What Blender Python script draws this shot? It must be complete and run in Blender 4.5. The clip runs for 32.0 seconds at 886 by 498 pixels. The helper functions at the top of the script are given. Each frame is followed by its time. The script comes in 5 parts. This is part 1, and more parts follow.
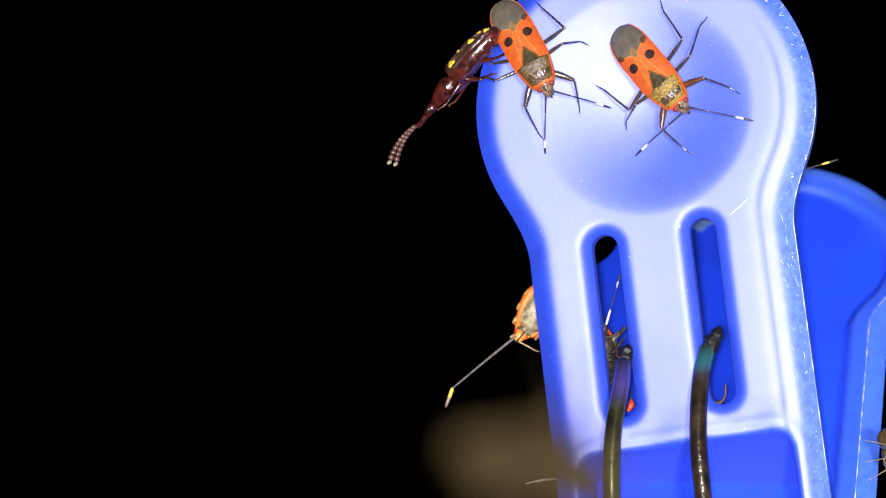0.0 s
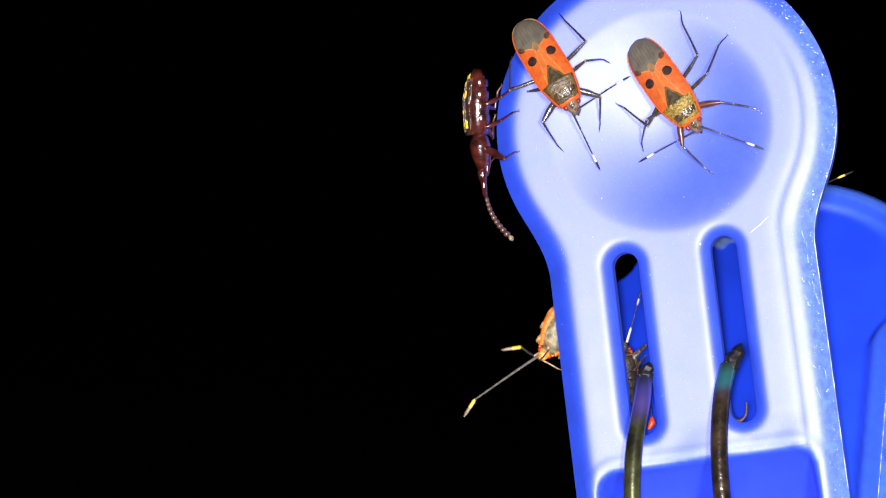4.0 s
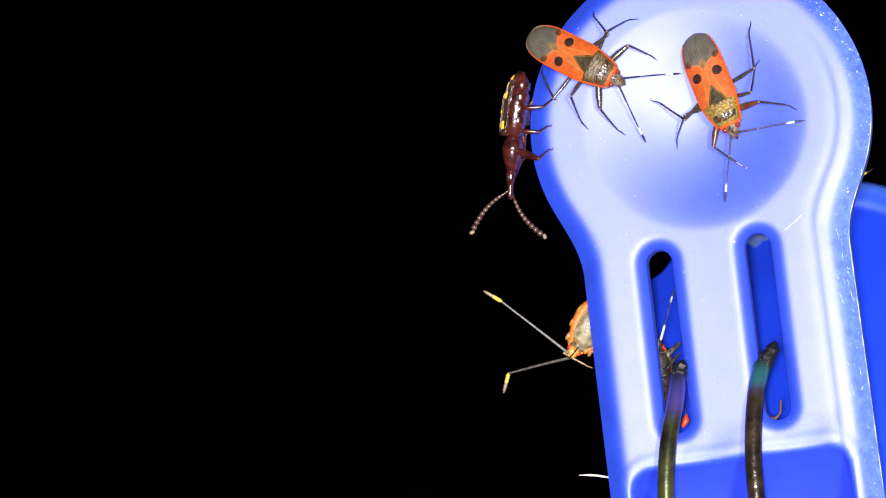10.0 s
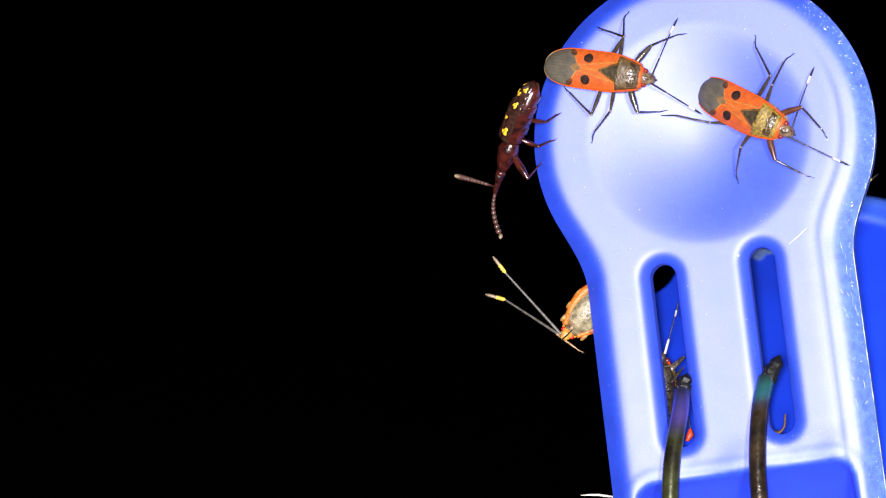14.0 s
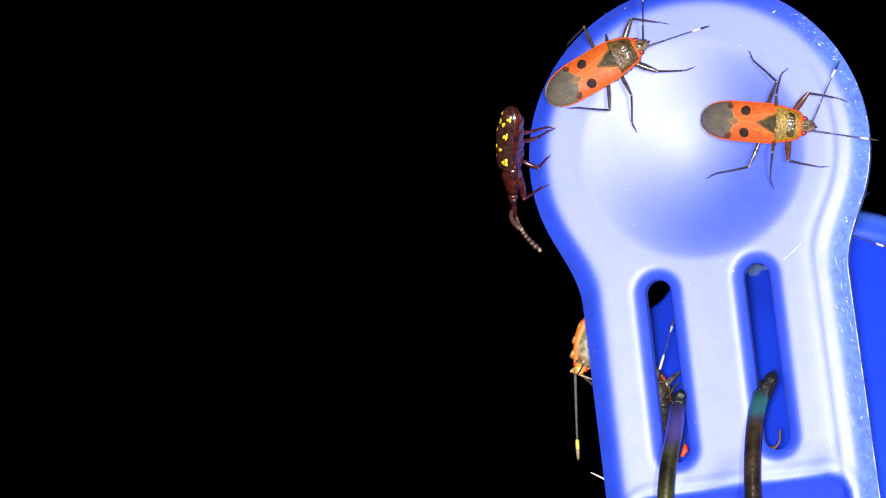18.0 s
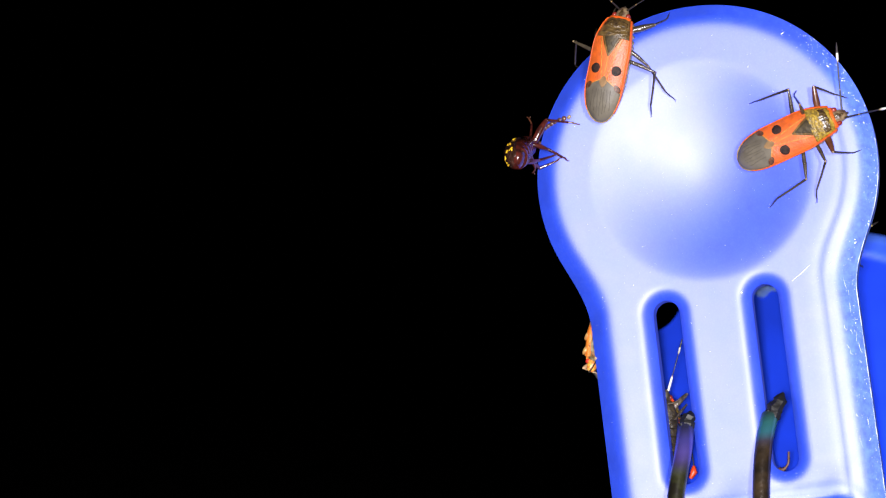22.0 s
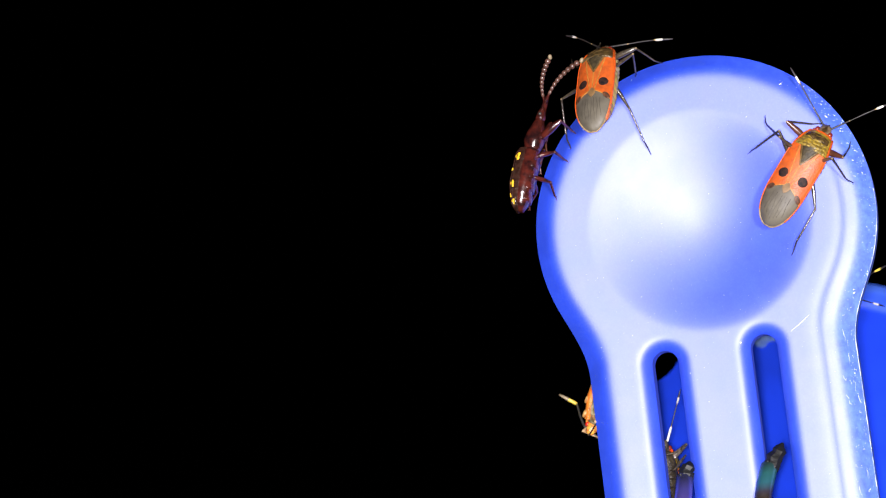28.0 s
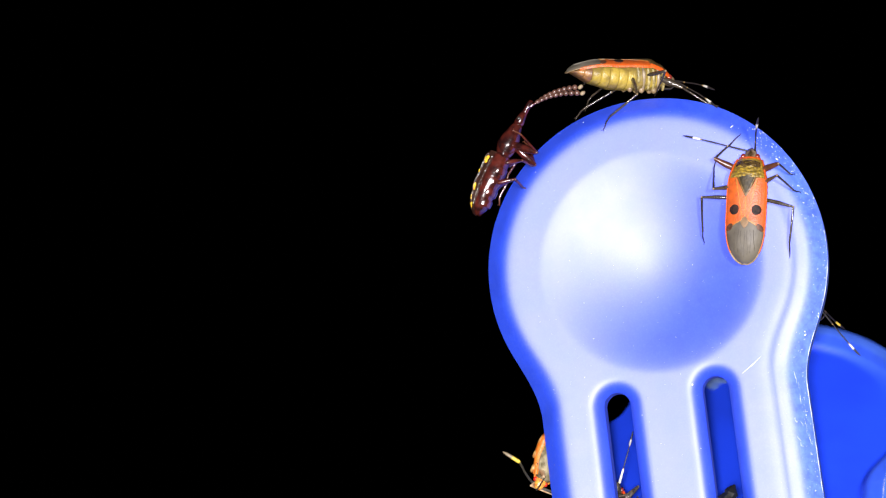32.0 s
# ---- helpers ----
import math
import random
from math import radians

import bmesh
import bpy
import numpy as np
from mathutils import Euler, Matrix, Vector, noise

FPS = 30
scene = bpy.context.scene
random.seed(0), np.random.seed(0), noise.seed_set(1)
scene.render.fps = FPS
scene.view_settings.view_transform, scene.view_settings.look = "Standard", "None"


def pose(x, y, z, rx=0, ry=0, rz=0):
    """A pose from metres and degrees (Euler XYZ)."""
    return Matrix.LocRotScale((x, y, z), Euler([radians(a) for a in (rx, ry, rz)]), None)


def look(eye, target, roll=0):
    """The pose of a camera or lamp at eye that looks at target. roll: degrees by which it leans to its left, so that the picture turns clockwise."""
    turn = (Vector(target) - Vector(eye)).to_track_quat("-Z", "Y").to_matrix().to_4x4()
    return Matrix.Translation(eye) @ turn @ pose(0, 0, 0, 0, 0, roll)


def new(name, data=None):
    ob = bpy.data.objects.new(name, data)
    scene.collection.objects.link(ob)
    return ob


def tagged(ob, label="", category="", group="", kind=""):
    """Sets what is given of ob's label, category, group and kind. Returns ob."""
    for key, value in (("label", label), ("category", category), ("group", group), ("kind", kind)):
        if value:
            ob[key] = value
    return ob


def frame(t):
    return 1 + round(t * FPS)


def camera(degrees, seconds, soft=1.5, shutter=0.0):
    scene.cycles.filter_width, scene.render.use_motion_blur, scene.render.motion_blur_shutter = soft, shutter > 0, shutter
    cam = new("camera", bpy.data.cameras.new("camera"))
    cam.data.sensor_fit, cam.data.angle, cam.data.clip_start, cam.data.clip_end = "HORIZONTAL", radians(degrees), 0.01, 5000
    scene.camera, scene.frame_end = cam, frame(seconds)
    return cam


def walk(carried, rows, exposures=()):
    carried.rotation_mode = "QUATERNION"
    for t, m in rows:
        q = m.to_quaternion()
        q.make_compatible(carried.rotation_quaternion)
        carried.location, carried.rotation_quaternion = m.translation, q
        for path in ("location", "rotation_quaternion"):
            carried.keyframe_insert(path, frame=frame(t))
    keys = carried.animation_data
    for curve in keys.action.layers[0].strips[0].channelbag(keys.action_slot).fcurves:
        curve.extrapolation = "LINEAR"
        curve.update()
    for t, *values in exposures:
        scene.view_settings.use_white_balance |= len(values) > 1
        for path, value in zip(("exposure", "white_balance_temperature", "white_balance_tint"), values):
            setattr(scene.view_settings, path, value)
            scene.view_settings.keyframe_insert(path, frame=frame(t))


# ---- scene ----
# Lengths below are in millimetres unless they end up in pose(), where MM turns them into metres.
MM = 0.001

# ---- camera ----
cam = camera(22.0, 32.0, soft=1.2)
EYE_BACK = 302.5
turns = [(0, -0.88, -0.21), (0.5, -0.89, -0.31), (1, -0.86, -0.24), (1.5, -0.80, -0.08), (2, -0.74, 0.00), (2.5, -0.65, 0.09), (3, -0.56, 0.17), (3.5, -0.47, 0.25), (5.5, -0.06, 0.06), (6, -0.00, -0.00), (6.5, 0.04, -0.01), (7, 0.09, 0.02), (7.5, 0.10, 0.01), (8, 0.06, 0.07), (8.5, 0.16, 0.09), (9, 0.36, 0.07), (9.5, 0.45, 0.10), (10, 0.48, 0.17), (10.5, 0.54, 0.22), (11, 0.53, 0.22), (11.5, 0.52, 0.24), (12, 0.45, 0.27), (12.5, 0.41, 0.32), (13, 0.48, 0.39), (13.5, 0.53, 0.43), (14, 0.58, 0.52), (14.5, 0.58, 0.56), (16.5, 0.56, 0.79), (17, 0.55, 0.82), (17.5, 0.58, 0.88), (18, 0.45, 0.91), (18.5, 0.36, 0.93), (19, 0.39, 1.02), (19.5, 0.43, 1.08), (20, 0.40, 1.13), (20.5, 0.43, 1.22), (21, 0.56, 1.31), (21.5, 0.64, 1.39), (22, 0.66, 1.45), (22.5, 0.70, 1.57), (23, 0.66, 1.61), (23.5, 0.58, 1.69), (24, 0.51, 1.78), (24.5, 0.36, 1.87), (25, 0.40, 2.00), (25.5, 0.44, 2.12), (27.5, 0.71, 2.59), (28, 0.63, 2.71), (28.5, 0.34, 2.82), (29, 0.24, 2.97), (29.5, 0.07, 3.04), (30, -0.06, 3.17), (30.5, -0.16, 3.32), (31, -0.30, 3.49), (31.5, -0.42, 3.62), (32, -0.57, 3.76)]
cam.data.dof.use_dof, cam.data.dof.focus_distance, cam.data.dof.aperture_fstop = True, 0.301, 28.0
walk(cam, [(t, pose(0, -EYE_BACK * MM, 0, 90 + pitch, 0, yaw)) for t, yaw, pitch in turns])

# ---- light: hand lamp beside the camera, added fill at the lens, night all round ----
world = bpy.data.worlds.new("night")
world.use_nodes = True
world.node_tree.nodes["Background"].inputs[0].default_value = (0.02, 0.025, 0.04, 1)
world.node_tree.nodes["Background"].inputs[1].default_value = 0.0
scene.world = world
for name, place, watts, wide in (("hand_lamp", (0.062, -0.565, 0.010), 3.6, 0.05), ("lens_fill", (-0.004, -0.308, 0.000), 1.78, 0.014)):
    lamp_data = bpy.data.lights.new(name, "AREA")
    lamp_data.shape, lamp_data.size, lamp_data.energy, lamp_data.color = "DISK", wide, watts, (1.005, 0.955, 1.0)
    lamp = new(name, lamp_data)
    lamp.matrix_world = look(place, (0.031, 0, 0.005))


# ---- materials ----
def material(name, base, rough=0.5, spec=0.5, metal=0.0, vary=0.15, scale=900.0, bump=0.1, bump_scale=4000.0, second=None, coat=0.0,
             stops=(0.35, 0.65), ior=1.5, cloudy=False, worn_and_lit=None, patchy=0.25, speck=None):
    """A surface with blotches at one scale and fine grain at another; second: the colour of its blotches."""
    m = bpy.data.materials.new(name)
    m.use_nodes = True
    nt = m.node_tree
    b = nt.nodes["Principled BSDF"]
    b.inputs["Roughness"].default_value = rough
    b.inputs["Specular IOR Level"].default_value = spec
    b.inputs["Metallic"].default_value = metal
    b.inputs["IOR"].default_value = ior
    b.inputs["Coat Weight"].default_value = coat
    co = nt.nodes.new("ShaderNodeTexCoord")
    n1 = nt.nodes.new("ShaderNodeTexNoise")
    n1.inputs["Scale"].default_value = scale
    n1.inputs["Detail"].default_value = 4
    nt.links.new(co.outputs["Object"], n1.inputs["Vector"])
    ramp = nt.nodes.new("ShaderNodeValToRGB")
    lo = second or tuple(c * (1 - vary) for c in base)
    hi = base if second else tuple(min(1, c * (1 + vary)) for c in base)
    ramp.color_ramp.elements[0].position, ramp.color_ramp.elements[1].position = stops
    ramp.color_ramp.elements[0].color, ramp.color_ramp.elements[1].color = (*lo, 1), (*hi, 1)
    nt.links.new(n1.outputs["Fac"], ramp.inputs["Fac"])
    colour = ramp.outputs["Color"]
    # mixes in a paler colour, for scuffs and for painted light
    if worn_and_lit:
        at = nt.nodes.new("ShaderNodeAttribute")
        at.attribute_name = "wear_and_light"
        n3 = nt.nodes.new("ShaderNodeTexNoise")
        n3.inputs["Scale"].default_value = 1000
        n3.inputs["Detail"].default_value = 8
        n3.inputs["Roughness"].default_value = 0.7
        nt.links.new(co.outputs["Object"], n3.inputs["Vector"])
        cut = nt.nodes.new("ShaderNodeMapRange")
        cut.inputs["From Min"].default_value, cut.inputs["From Max"].default_value = 0.5 - patchy, 0.5 + patchy
        nt.links.new(n3.outputs["Fac"], cut.inputs["Value"])
        both = nt.nodes.new("ShaderNodeMath")
        both.operation = "MULTIPLY"
        nt.links.new(cut.outputs["Result"], both.inputs[0])
        nt.links.new(at.outputs["Fac"], both.inputs[1])
        mix = nt.nodes.new("ShaderNodeMix")
        mix.data_type = "RGBA"
        nt.links.new(both.outputs[0], mix.inputs[0])
        nt.links.new(colour, mix.inputs[6])
        mix.inputs[7].default_value = (*worn_and_lit, 1)
        colour = mix.outputs[2]
    if speck:
        n4 = nt.nodes.new("ShaderNodeTexNoise")
        n4.inputs["Scale"].default_value, n4.inputs["Detail"].default_value = 4500, 2
        nt.links.new(co.outputs["Object"], n4.inputs["Vector"])
        dots = nt.nodes.new("ShaderNodeMapRange")
        dots.inputs["From Min"].default_value, dots.inputs["From Max"].default_value, dots.inputs["To Max"].default_value = 0.45, 0.80, 0.05
        nt.links.new(n4.outputs["Fac"], dots.inputs["Value"])
        dusty = nt.nodes.new("ShaderNodeMix")
        dusty.data_type = "RGBA"
        nt.links.new(dots.outputs["Result"], dusty.inputs[0])
        nt.links.new(colour, dusty.inputs[6])
        dusty.inputs[7].default_value = (*speck, 1)
        colour = dusty.outputs[2]
    nt.links.new(colour, b.inputs["Base Color"])
    n2 = nt.nodes.new("ShaderNodeTexNoise")
    n2.inputs["Scale"].default_value = bump_scale
    n2.inputs["Detail"].default_value = 3
    nt.links.new(co.outputs["Object"], n2.inputs["Vector"])
    bp = nt.nodes.new("ShaderNodeBump")
    bp.inputs["Strength"].default_value = bump
    bp.inputs["Distance"].default_value = 0.0002
    nt.links.new(n2.outputs["Fac"], bp.inputs["Height"])
    nt.links.new(bp.outputs["Normal"], b.inputs["Normal"])
    mp = nt.nodes.new("ShaderNodeMapRange")
    mp.inputs["To Min"].default_value, mp.inputs["To Max"].default_value = rough * (0.95 if cloudy else 0.88), min(1, rough * (1.05 if cloudy else 1.12))
    nt.links.new((n1 if cloudy else n2).outputs["Fac"], mp.inputs["Value"])
    nt.links.new(mp.outputs["Result"], b.inputs["Roughness"])
    return m


BLUE = material("blue_plastic", (0.003, 0.041, 0.56), 0.55, 1.0, ior=1.66, worn_and_lit=(0.08, 0.19, 0.62), vary=0.10, scale=260, cloudy=True, bump=0.07, bump_scale=9500, speck=(0.30, 0.42, 0.80))
# same plastic in a raised blue, making up for light missing behind the slits
BLUE_BACK = material("blue_plastic_brightened", (0.010, 0.062, 0.92), 0.5, 0.7, ior=1.6, worn_and_lit=(0.12, 0.30, 0.85), patchy=0.9, vary=0.10, scale=90, bump=0.05, bump_scale=1800)
DUST = material("pale_dust", (0.75, 0.78, 0.85), 0.8, 0.2)
PALE_FILM = material("pale_blue_film", (0.26, 0.40, 0.76), 0.7, 0.3, scale=900, second=(0.06, 0.16, 0.72), bump=0.1)
WIRE = material("tarnished_wire", (0.075, 0.085, 0.028), 0.25, 0.8, metal=0.55, scale=330, second=(0.018, 0.016, 0.010), bump=0.12, bump_scale=1500)
WIRE_BROWN = material("brown_tarnished_wire", (0.060, 0.040, 0.022), 0.25, 0.8, metal=0.5, scale=420, second=(0.012, 0.009, 0.007), bump=0.4, bump_scale=1500)


def heat_tint(m, low, high, colours):
    """Temper colours along a wire, from the height low to high, over its own colour."""
    nt = m.node_tree
    b = nt.nodes["Principled BSDF"]
    plain = b.inputs["Base Color"].links[0].from_socket
    co = nt.nodes.new("ShaderNodeTexCoord")
    xyz = nt.nodes.new("ShaderNodeSeparateXYZ")
    nt.links.new(co.outputs["Object"], xyz.inputs[0])
    span = nt.nodes.new("ShaderNodeMapRange")
    span.inputs["From Min"].default_value, span.inputs["From Max"].default_value = low * MM, high * MM
    nt.links.new(xyz.outputs["Z"], span.inputs["Value"])
    ramp = nt.nodes.new("ShaderNodeValToRGB")
    while len(ramp.color_ramp.elements) < len(colours):
        ramp.color_ramp.elements.new(0.5)
    for i, (el, c) in enumerate(zip(ramp.color_ramp.elements, colours)):
        el.position, el.color = i / (len(colours) - 1), (*c, 1)
    nt.links.new(span.outputs["Result"], ramp.inputs["Fac"])
    fade = nt.nodes.new("ShaderNodeMapRange")
    fade.inputs["To Min"].default_value, fade.inputs["To Max"].default_value = 0.0, 0.85
    fade.inputs["From Max"].default_value = 0.35
    nt.links.new(span.outputs["Result"], fade.inputs["Value"])
    mix = nt.nodes.new("ShaderNodeMix")
    mix.data_type = "RGBA"
    nt.links.new(fade.outputs["Result"], mix.inputs[0])
    nt.links.new(plain, mix.inputs[6])
    nt.links.new(ramp.outputs["Color"], mix.inputs[7])
    nt.links.new(mix.outputs[2], b.inputs["Base Color"])


heat_tint(WIRE, -39.5, -33.0, ((0.06, 0.07, 0.04), (0.07, 0.05, 0.18), (0.10, 0.07, 0.34), (0.07, 0.06, 0.30), (0.03, 0.03, 0.08)))
heat_tint(WIRE_BROWN, -37.2, -32.4, ((0.03, 0.03, 0.03), (0.05, 0.05, 0.09), (0.03, 0.16, 0.20), (0.03, 0.15, 0.15), (0.02, 0.05, 0.05)))
SOOT = material("blackened_metal", (0.006, 0.006, 0.006), 0.5, 0.25, bump=0.4, bump_scale=1500)
ORANGE = material("orange_wing", (0.50, 0.084, 0.008), 0.47, 0.58, scale=1500, second=(0.34, 0.062, 0.009), bump=0.32, bump_scale=5200)
RED_EDGE = material("red_orange_margin", (0.55, 0.082, 0.008), 0.42, 0.5, vary=0.2, scale=2500, bump=0.4, bump_scale=5200)
MEMBRANE = material("smoky_wing_membrane", (0.105, 0.092, 0.066), 0.55, 0.4, ior=1.5, scale=420, second=(0.060, 0.051, 0.038), bump=0.12, bump_scale=3000)
SUTURE = material("golden_wing_suture", (0.36, 0.15, 0.026), 0.5, 0.4, vary=0.3, scale=2500)
AMBER_EDGE = material("orange_amber_margin", (0.62, 0.12, 0.010), 0.4, 0.5, scale=1500, second=(0.50, 0.17, 0.02), bump=0.5)
TAN_PATCH = material("tan_wing_patch", (0.17, 0.098, 0.040), 0.45, 0.4, vary=0.25, scale=1500)
CORNER = material("brown_wing_corner", (0.11, 0.040, 0.016), 0.5, 0.4, scale=2600, second=(0.03, 0.015, 0.010), bump=0.3)
PLATE = material("pale_olive_plate", (0.40, 0.33, 0.13), 0.4, 0.5, scale=1800, second=(0.12, 0.09, 0.03), bump=0.6, bump_scale=2500)
FEELER = material("black_feeler", (0.016, 0.013, 0.012), 0.45, 0.5, vary=0.3)
KNEE = material("tan_knee", (0.20, 0.14, 0.07), 0.4, 0.5, vary=0.3)
VEIN = material("dark_wing_vein", (0.068, 0.059, 0.043), 0.55, 0.4)
PALE_RIM = material("pale_wing_rim", (0.24, 0.165, 0.085), 0.45, 0.4, vary=0.25, scale=2500)
BLACK = material("black_cuticle", (0.024, 0.019, 0.015), 0.32, 1.0, vary=0.3, bump=0.2, bump_scale=6000)
SPOT = material("black_velvet_spot", (0.030, 0.012, 0.008), 0.65, 0.25, scale=2600, second=(0.006, 0.004, 0.004), bump=0.3, bump_scale=6000)
CLAVUS = material("brown_orange_wing_base", (0.46, 0.098, 0.014), 0.45, 0.5, scale=1500, second=(0.33, 0.075, 0.014), bump=0.25, bump_scale=7000)
GOLD = material("golden_olive_cuticle", (0.31, 0.205, 0.022), 0.34, 0.42, scale=3300, second=(0.12, 0.080, 0.016), bump=0.7, bump_scale=5200, stops=(0.42, 0.62))
SCUTE_EDGE = material("brown_olive_scutellum_edge", (0.15, 0.080, 0.018), 0.45, 0.4, scale=2600, second=(0.055, 0.034, 0.012), bump=0.4)
SCUTE = material("dark_olive_scutellum", (0.040, 0.030, 0.014), 0.55, 0.3, vary=0.35, scale=2500, bump=0.4)
DARK_GOLD = material("dark_bronze_cuticle", (0.11, 0.068, 0.020), 0.32, 0.6, scale=1500, second=(0.035, 0.022, 0.010), bump=0.7, bump_scale=5200)
LEGM = material("brown_black_leg", (0.060, 0.047, 0.030), 0.2, 1.0, scale=450, second=(0.014, 0.011, 0.009), bump=0.2, bump_scale=6000)
DARK_BAND = material("dark_brown_cuticle", (0.075, 0.045, 0.014), 0.25, 0.9, scale=1800, second=(0.025, 0.015, 0.007), bump=0.9, bump_scale=2800)
HEADM = material("dark_tan_head", (0.20, 0.14, 0.075), 0.3, 0.8, scale=1900, second=(0.045, 0.022, 0.016), bump=0.5)
EYE_RED = material("bright_red_cuticle", (0.55, 0.022, 0.010), 0.35, 0.6, vary=0.2)
RED_FOOT = material("orange_red_foot", (0.66, 0.055, 0.010), 0.4, 0.5, vary=0.2)
EYE = material("red_eye", (0.17, 0.020, 0.013), 0.2, 0.8)
BELLY = material("yellow_olive_belly", (0.34, 0.245, 0.036), 0.38, 0.5, scale=700, second=(0.17, 0.12, 0.026), bump=0.5, bump_scale=2500, stops=(0.40, 0.58))
BELLY_DARK = material("orange_brown_belly_band", (0.27, 0.13, 0.035), 0.38, 0.6, scale=900, second=(0.09, 0.05, 0.03), bump=0.5, bump_scale=2500)
DARK_BELLY = material("black_brown_belly", (0.05, 0.038, 0.022), 0.4, 0.7, scale=1500, second=(0.012, 0.009, 0.006), bump=1.0, bump_scale=1800)
PALE_BELLY = material("grey_cream_belly", (0.34, 0.29, 0.17), 0.4, 0.6, scale=900, second=(0.12, 0.10, 0.05), bump=0.5, bump_scale=2500)
LEG_BROWN = material("red_brown_leg", (0.08, 0.027, 0.013), 0.3, 0.6, vary=0.3)
LEG_PALE = material("amber_leg", (0.40, 0.25, 0.07), 0.35, 0.6, vary=0.3)
LEG_TAN = material("grey_tan_leg", (0.22, 0.17, 0.10), 0.4, 0.5, vary=0.4)
GREY_SHINE = material("shiny_grey_leg", (0.16, 0.13, 0.10), 0.22, 0.9, scale=1600, second=(0.03, 0.024, 0.02), bump=0.5)
WHITE_BAND = material("white_antenna_band", (0.58, 0.56, 0.50), 0.5, 0.4)
YELLOW_TIP = material("yellow_antenna_tip", (0.70, 0.52, 0.06), 0.45, 0.5)
CREAM_LEG = material("cream_leg", (0.50, 0.38, 0.22), 0.35, 0.6, scale=900, second=(0.25, 0.12, 0.05))
YELLOW_HEAD = material("yellow_orange_head", (0.75, 0.36, 0.05), 0.35, 0.6, scale=2500, second=(0.5, 0.14, 0.03), bump=0.4)
YELLOW_EDGE = material("dull_yellow_edge", (0.46, 0.30, 0.10), 0.4, 0.5, scale=1800, second=(0.30, 0.10, 0.02), bump=0.5)
GREY_FEELER = material("grey_feeler", (0.105, 0.098, 0.085), 0.4, 0.6, vary=0.3)
ELYTRA = material("black_brown_elytra", (0.030, 0.012, 0.008), 0.2, 1.0, vary=0.4, scale=1500, bump=1.0, bump_scale=1900)
MAROON = material("maroon_cuticle", (0.068, 0.011, 0.007), 0.2, 0.9, scale=1100, second=(0.014, 0.004, 0.004), bump=0.25, bump_scale=2500, coat=0.3)
BEAD = material("grey_brown_antenna", (0.085, 0.040, 0.028), 0.3, 0.8, vary=0.3)
YELLOW = material("yellow_patch", (0.85, 0.50, 0.02), 0.45, 0.5, vary=0.1)
AMBER = material("dark_amber_shell", (0.06, 0.035, 0.012), 0.08, 0.9, vary=0.3)
WINGM = material("straw_wing", (0.5, 0.38, 0.10), 0.35, 0.5, vary=0.2)
CURLED_LEG = material("brown_leg_cuticle", (0.085, 0.038, 0.016), 0.5, 0.5, scale=1200, second=(0.03, 0.012, 0.008), bump=0.6)
MOTH = material("dark_brown_scales", (0.0060, 0.0043, 0.0019), 0.9, 0.0, scale=900, second=(0.0030, 0.0022, 0.0010), bump=0.5, bump_scale=2500)
# unseen added ground: near-black colour stands in for the dark of the night
GROUND = material("night_black_ground", (0.0035, 0.0033, 0.003), 1.0, 0.0, vary=0.4, scale=60, bump=0.2, bump_scale=400)


# ---- mesh helpers ----
def part(name, data, mat, parent=None, label=""):
    """Links (verts in mm, faces) or a bmesh as one mesh object under a thing or a part."""
    me = bpy.data.meshes.new(name)
    if isinstance(data, tuple):
        me.from_pydata([(x * MM, y * MM, z * MM) for x, y, z in data[0]], [], data[1])
    else:
        data.to_mesh(me)
        data.free()
        me.transform(Matrix.Scale(MM, 4))
    me.update()
    for p in me.polygons:
        p.use_smooth = True
    if not isinstance(data, tuple):
        me.set_sharp_from_angle(angle=radians(76))
    me.materials.append(mat)
    ob = new(name, me)
    ob.parent = parent
    if label:
        ob["label"] = label
    return ob


def recalc(verts, faces):
    bm = bmesh.new()
    vs = [bm.verts.new(v) for v in verts]
    for f in faces:
        try:
            bm.faces.new([vs[i] for i in f])
        except ValueError:
            pass
    bmesh.ops.remove_doubles(bm, verts=bm.verts, dist=1e-5)
    bmesh.ops.recalc_face_normals(bm, faces=bm.faces)
    return bm


def tube(path, radii, n=8, flat=1.0, caps=True):
    """A closed tube along a path of points with a radius at each."""
    pts = [Vector(p) for p in path]
    verts, faces = [], []
    side = None
    for i, p in enumerate(pts):
        d = (pts[min(i + 1, len(pts) - 1)] - pts[max(i - 1, 0)]).normalized()
        ref = side or (Vector((1, 0, 0)) if abs(d.x) < 0.8 else Vector((0, 0, 1)))
        a = (ref - d * ref.dot(d)).normalized()
        side = a
        b = d.cross(a)
        for k in range(n):
            w = 2 * math.pi * k / n
            verts.append(p + radii[i] * (a * math.cos(w) + b * math.sin(w) * flat))
    for i in range(len(pts) - 1):
        for k in range(n):
            k2 = (k + 1) % n
            faces.append((i * n + k, i * n + k2, (i + 1) * n + k2, (i + 1) * n + k))
    if caps:
        faces.append(tuple(reversed(range(n))))
        faces.append(tuple(range((len(pts) - 1) * n, len(pts) * n)))
    return recalc(verts, faces)


